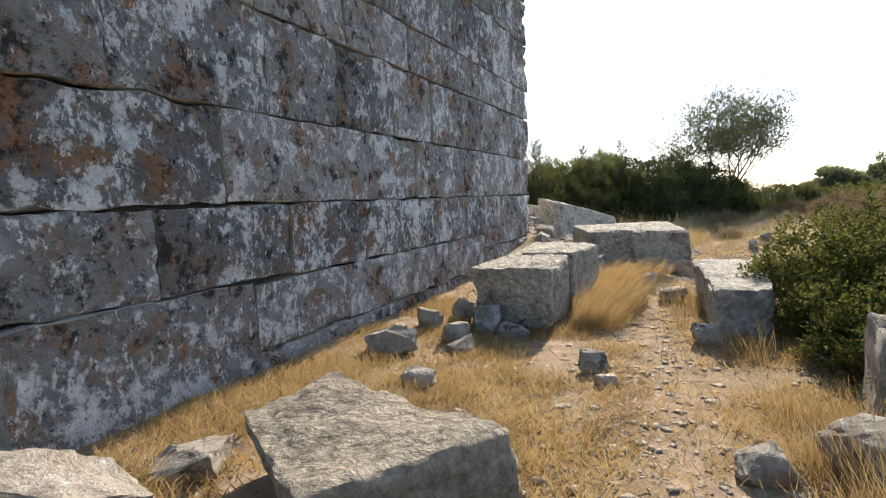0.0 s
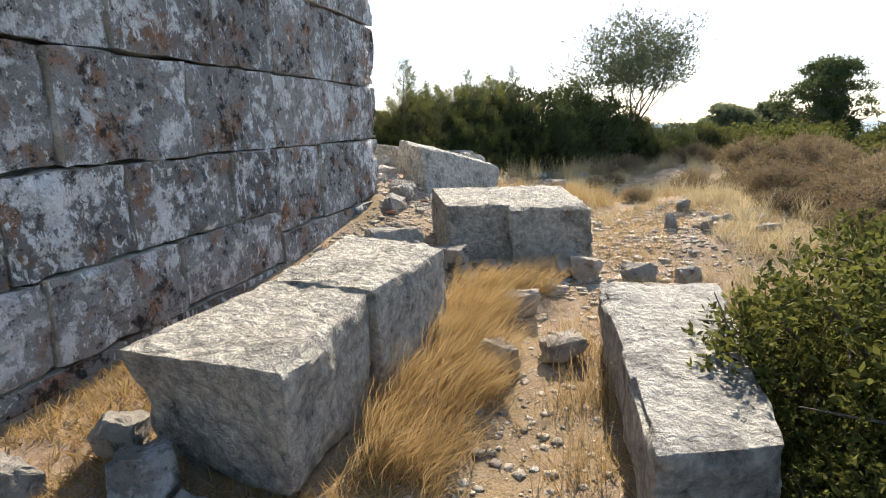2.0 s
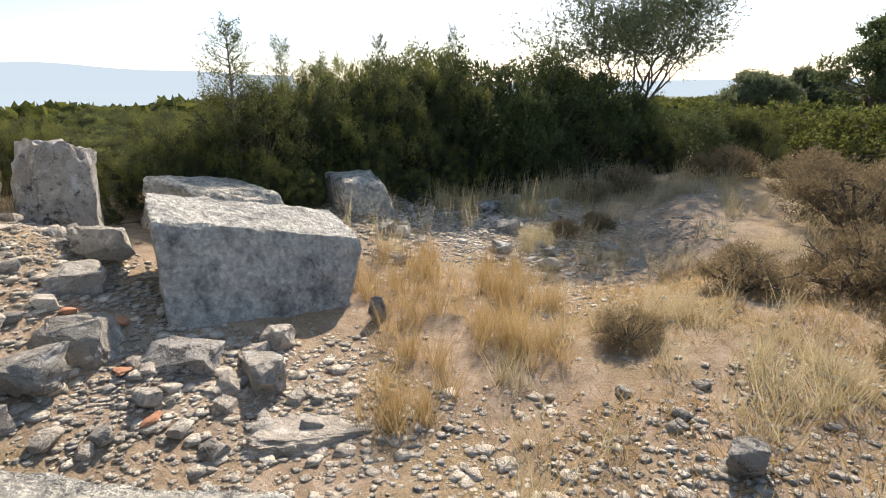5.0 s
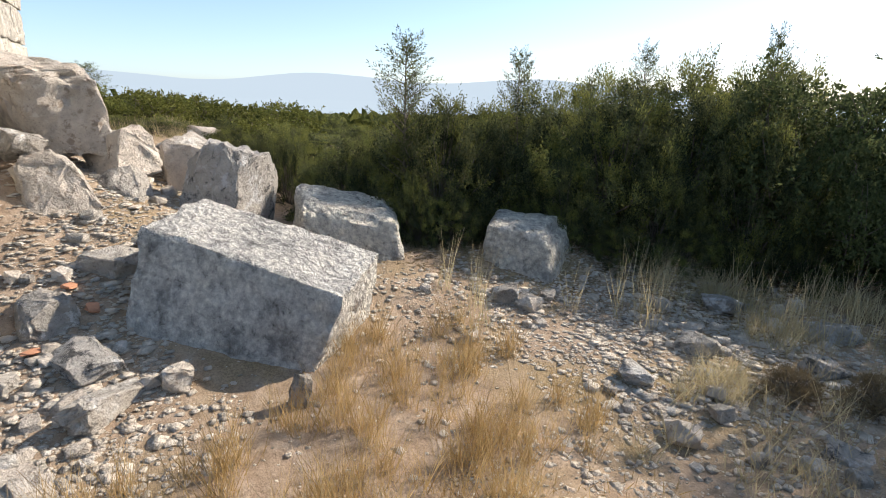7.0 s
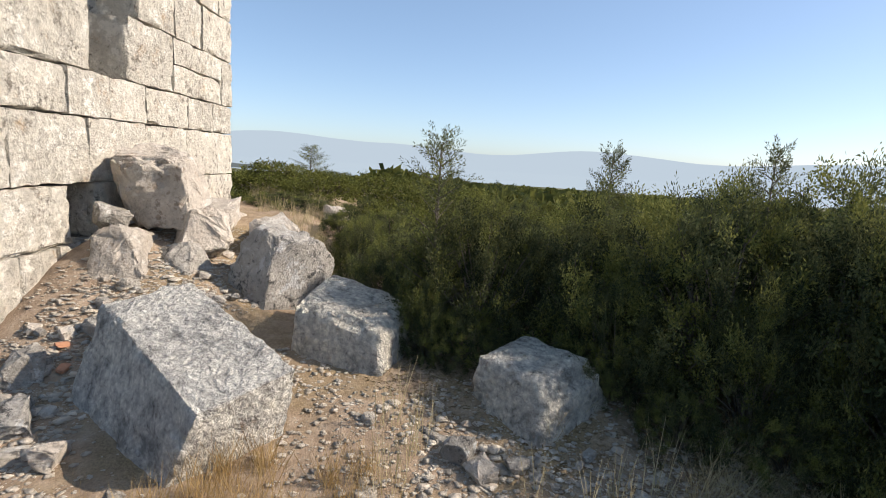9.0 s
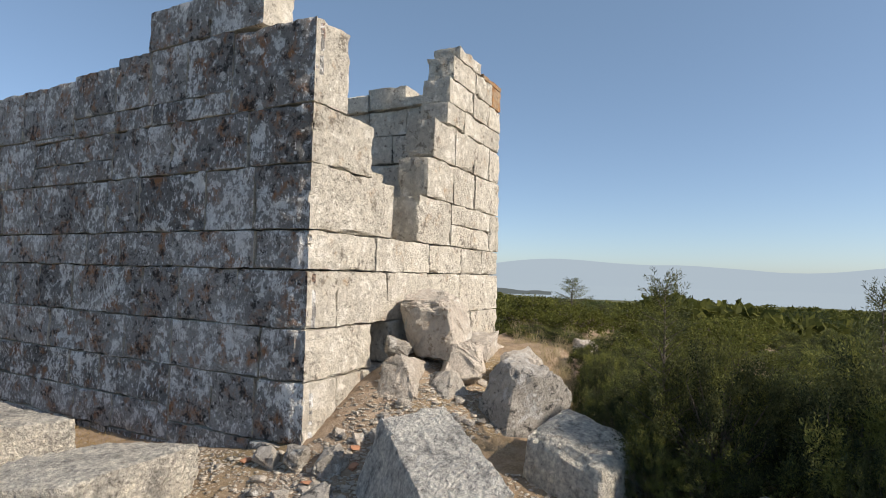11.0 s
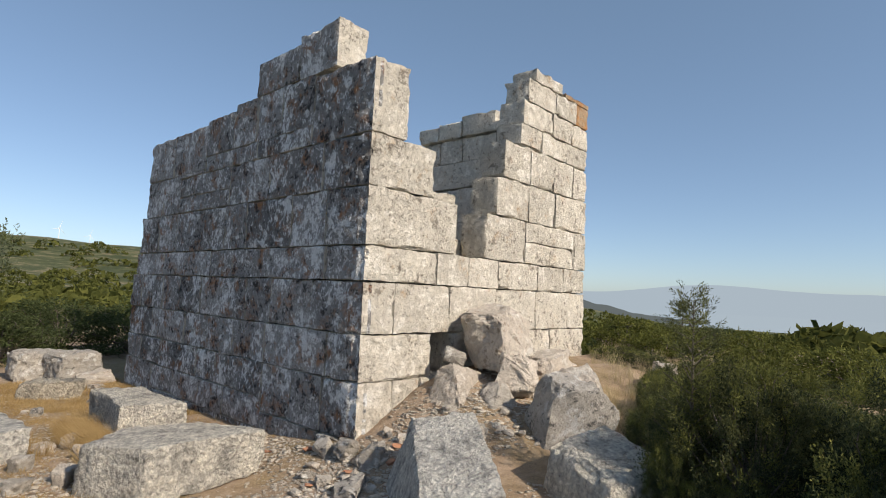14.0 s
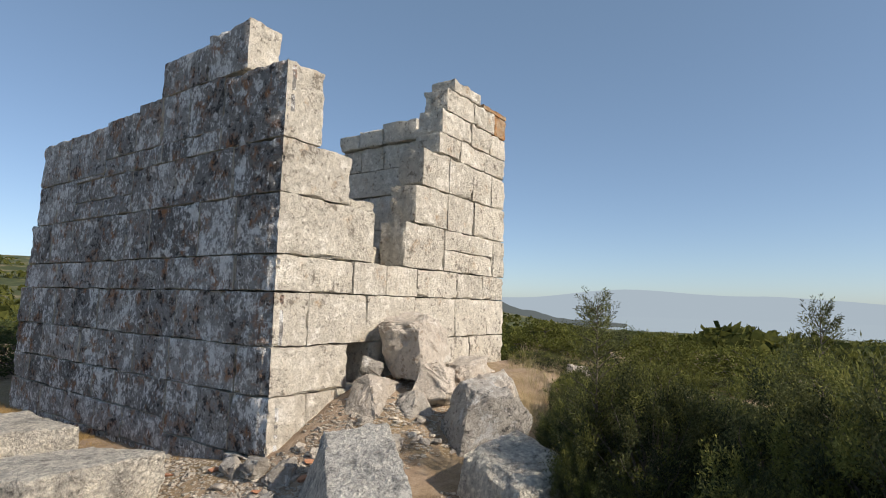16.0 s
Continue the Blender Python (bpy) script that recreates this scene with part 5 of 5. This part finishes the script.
tufts("shade_tufts", clear(patches([(2.6, 5.0, 0.3), (3.3, 5.2, 0.4), (3.6, 4.4, 0.4), (2.9, 4.0, 0.25), (2.3, 6.2, 0.4), (4.6, -0.9, 0.5), (4.9, 0.3, 0.5), (4.4, 1.2, 0.5), (1.4, 5.6, 0.22), (1.5, 5.9, 0.2), (1.2, 6.4, 0.45), (0.8, 6.6, 0.4), (1.7, 6.7, 0.4), (0.9, 7.3, 0.4), (2.2, 7.4, 0.5), (0.5, 5.2, 0.2), (1.3, 5.2, 0.2), (2.7, 7.9, 0.5)], 210, 21)),
      30, 0.055, 0.10, 0.36, 0.004, M_PALE, "straggling dry grass in stony ground before the thicket", 21, spread=0.75)
def litter():
    g = np.random.default_rng(31)
    xy = patches([(0.4, 5.6, 0.8), (0.9, 6.6, 0.9), (1.4, 7.4, 0.9), (0.0, 4.3, 0.6), (2.4, 8.2, 1.0), (-0.4, 3.9, 0.6), (1.5, 6.3, 0.6)], 9000, 32)
    r = on_land(clear(xy), 0.008)
    n = g.normal(size=(len(r), 3))
    n[:, 2] = np.abs(n[:, 2]) * 0.25
    ob = blades("leaf_litter", r, n, g.uniform(0.02, 0.07, len(r)), 0.008, M_BROWN, (0, 0), 0.8, 33)
    tagged(ob, "brown dead needles and twigs under the thicket", "litter", kind="stuff")
litter()
tufts("seed_stalks", clear(patches([(1.5, 5.6, 0.5), (2.2, 6.6, 0.6), (1.1, 5.0, 0.3), (0.9, 3.9, 0.4), (2.9, 6.9, 0.6), (3.2, 8.2, 0.8)], 70, 5)),
      9, 0.04, 0.35, 0.62, 0.005, M_PALE, "pale seeding grass stalks before the thicket", 5, spread=0.3)
# short dead grass over the open ground
def short_grass():
    g = np.random.default_rng(9)
    xy = np.concatenate([np.stack([g.uniform(0.05, 4.2, 95000), g.uniform(-10.5, -4.6, 95000)], 1), np.stack([g.uniform(2.6, 7.0, 42000), g.uniform(-4.6, 4.0, 42000)], 1), np.stack([g.uniform(0.0, 2.6, 4000), g.uniform(-4.6, -1.8, 4000)], 1)])
    xy = clear(xy)
    path = 2.35 + 0.25 * np.sin(xy[:, 1] * 0.6)
    worn = np.exp(-((xy[:, 0] - path - 0.25) / 0.38) ** 2) * (xy[:, 1] > -9)
    lump = np.array([nz((x, y, 0), 1.5, 12) for x, y in xy])
    xy = xy[(g.random(len(xy)) > worn * 0.8) & (lump + g.normal(size=len(xy)) * 0.25 > -0.2)]
    r = on_land(xy, -0.01)
    ob = blades("short_grass", r, np.repeat(UP[None], len(r), 0), g.uniform(0.03, 0.12, len(r)), 0.0055, M_GRASS, (0, 0), 1.5, 9)
    tagged(ob, "short dead grass over dry earth", "grass", kind="stuff")
short_grass()

# ---- gravel ----
def gravel(name, xy, lo, hi, material, label, seed):
    g = np.random.default_rng(seed)
    kinds = []
    for i in range(6):
        bm = rock_mesh(1, g.uniform(0.6, 0.95), g.uniform(0.14, 0.27), 900 + i, 10, 0, 0.0)
        bm.verts.ensure_lookup_table()
        kinds.append((np.array([v.co[:] for v in bm.verts]), np.array([[v.index for v in f.verts] for f in bm.faces])))
        bm.free()
    base = on_land(xy)
    vs, fs, o = [], [], 0
    size = lo * (hi / lo) ** (g.random(len(base)) ** 2.6)
    turn = g.uniform(0, 2 * np.pi, len(base))
    which = g.integers(0, 6, len(base))
    for b, s, t, w in zip(base, size, turn, which):
        kv, kf = kinds[w]
        c, sn = math.cos(t), math.sin(t)
        v = kv @ np.array([[c, sn, 0], [-sn, c, 0], [0, 0, 1]]) * s + b + np.array([0, 0, s * 0.045])
        vs.append(v)
        fs.append(kf + o)
        o += len(kv)
    ob = arrays(name, np.concatenate(vs), np.concatenate(fs), material)
    return tagged(ob, label, "gravel", kind="stuff")

g0 = np.random.default_rng(77)
rub = np.concatenate([patches([(0.7, -1.6, 0.9), (0.5, -0.3, 0.7), (0.4, 0.7, 0.8), (-0.6, 1.1, 0.8), (-1.6, 1.2, 1.0), (1.0, 0.6, 0.8), (1.5, 1.2, 0.6), (2.1, 0.4, 0.9), (3.1, -0.8, 0.6), (3.0, -2.2, 0.5), (1.0, -2.5, 0.8), (-2.6, 1.4, 0.9), (0.9, 3.7, 0.8), (1.4, 4.6, 0.8), (2.2, 5.2, 0.9), (3.7, 0.6, 0.6)], 19000, 8),
                      patches([(0.7, 5.5, 0.7), (1.2, 6.3, 0.8), (1.8, 5.9, 0.7), (1.5, 7.0, 0.8), (2.6, 6.4, 0.9), (0.5, 4.4, 0.6), (1.2, 5.0, 0.6), (2.2, 4.4, 0.7), (-0.7, 0.5, 0.5), (-1.0, 1.2, 0.7), (0.0, 1.2, 0.5), (-0.1, 2.9, 0.5)], 11000, 18),
                      patches([(3.2, 4.2, 0.9), (3.8, 5.2, 1.0), (3.0, 3.2, 0.7), (4.6, -1.0, 1.0), (4.8, 0.8, 1.1), (2.4, 5.6, 0.7)], 6500, 28),
                      np.stack([g0.uniform(0.1, 5.0, 6000), g0.uniform(-10, 7, 6000)], 1), np.stack([g0.normal(2.65, 0.35, 1800), g0.uniform(-9, -2.5, 1800)], 1)])
scree = patches([(0.7, -2.1, 0.6), (0.45, -1.2, 0.5), (0.9, -2.8, 0.5), (0.4, -0.2, 0.5), (0.5, 0.7, 0.6), (-0.4, 1.0, 0.6), (1.2, 0.8, 0.7), (3.1, -1.9, 0.7), (3.4, -1.0, 0.7), (2.2, -2.3, 0.5), (3.7, 0.0, 0.8), (-1.2, 1.2, 0.6), (0.8, 4.0, 0.6), (2.2, 4.9, 0.8), (1.4, 6.2, 0.8), (2.9, 5.7, 0.8), (2.6, 0.6, 0.8)], 2100, 48)
gravel("broken_chips", clear(scree), 0.030, 0.15, M_CHIP, "pale angular broken limestone chips on earth", 49)
gravel("gravel", clear(rub), 0.012, 0.075, M_CHIP, "loose limestone chips and gravel", 10)
kinds = []
for i in range(8):
    ob = part("rubble_stone", rock_mesh(1.0, 0.75, 0.55, 930 + i, 14, 1, 0.03), (M_ROCK, M_PALE_ROCK, M_PALE_ROCK, M_ROCK)[i % 4])
    ob.data.set_sharp_from_angle(angle=radians(28))
    kinds.append(ob)
g1 = random.Random(14)
for i, (x, y) in enumerate(clear(patches([(0.7, -1.7, 0.8), (0.3, 0.4, 0.7), (-0.8, 1.2, 0.8), (-1.8, 1.3, 0.9), (2.2, -2.2, 0.5), (3.3, -1.6, 1.0), (3.9, 0.2, 1.2), (0.8, 4.0, 0.6), (2.4, 5.8, 1.0), (0.8, -5.9, 0.5), (3.0, 4.6, 0.9), (1.1, 0.6, 0.7), (1.3, 5.9, 0.8), (1.0, 5.0, 0.5), (1.5, 6.8, 0.7), (-0.8, 0.6, 0.5), (-0.3, 0.6, 0.4), (-1.2, 1.7, 0.5)], 400, 12))):
    ob = kinds[i] if i < 8 else new("rubble_stone", kinds[i % 8].data)
    s0 = (0.05 + 0.17 * g1.random() ** 2.4) * (0.6 if x > 2.8 and y < 3 else 1.0)
    ob.matrix_world = pose(x, y, land(x, y) + s0 * 0.12, g1.uniform(-20, 20), g1.uniform(-20, 20), g1.uniform(0, 360)) @ Matrix.Diagonal((s0, s0, s0, 1))
    tagged(ob, ("grey broken limestone piece on gravel", "pale broken limestone piece on gravel", "pale broken limestone piece on gravel", "grey broken limestone piece on gravel")[i % 8 % 4], "stone", "rubble")
for i, (x, y) in enumerate(((0.45, -2.15), (0.75, -2.35), (0.62, -1.2), (0.5, 0.55), (0.15, 0.9), (0.9, 0.3), (1.05, -2.45), (-0.1, 0.75), (0.35, -0.55))):
    stone_thing("terracotta_shard", x, y, land(x, y) + 0.02, 0.16, 0.10, 0.035, 700 + i, M_TILE, "broken flat terracotta tile shard on gravel", "tile shard", "tile shards", rz=i * 47, cuts=1)

# wind turbines on the far hill
def turbine(x, y, h, rz):
    e = empty("wind_turbine", x, y, land(x, y), "white three-bladed wind turbine on the hilltop", "wind turbine", "turbines")
    bm = bmesh.new()
    limb(bm, (0, 0, -2), (0, 0, h), h * 0.03, h * 0.015, 8)
    part("mast", bm, M_WHITE, e)
    for i in range(3):
        a = radians(90 + 120 * i + 15)
        bm = bmesh.new()
        limb(bm, (0, h * 0.02, h), (math.cos(a) * h * 0.6, h * 0.02, h + math.sin(a) * h * 0.6), h * 0.016, h * 0.005, 5)
        part("blade", bm, M_WHITE, e)
    e.rotation_euler = (0, 0, radians(rz))
turbine(-108, -520, 12, 10)
turbine(-130, -520, 9, 10)
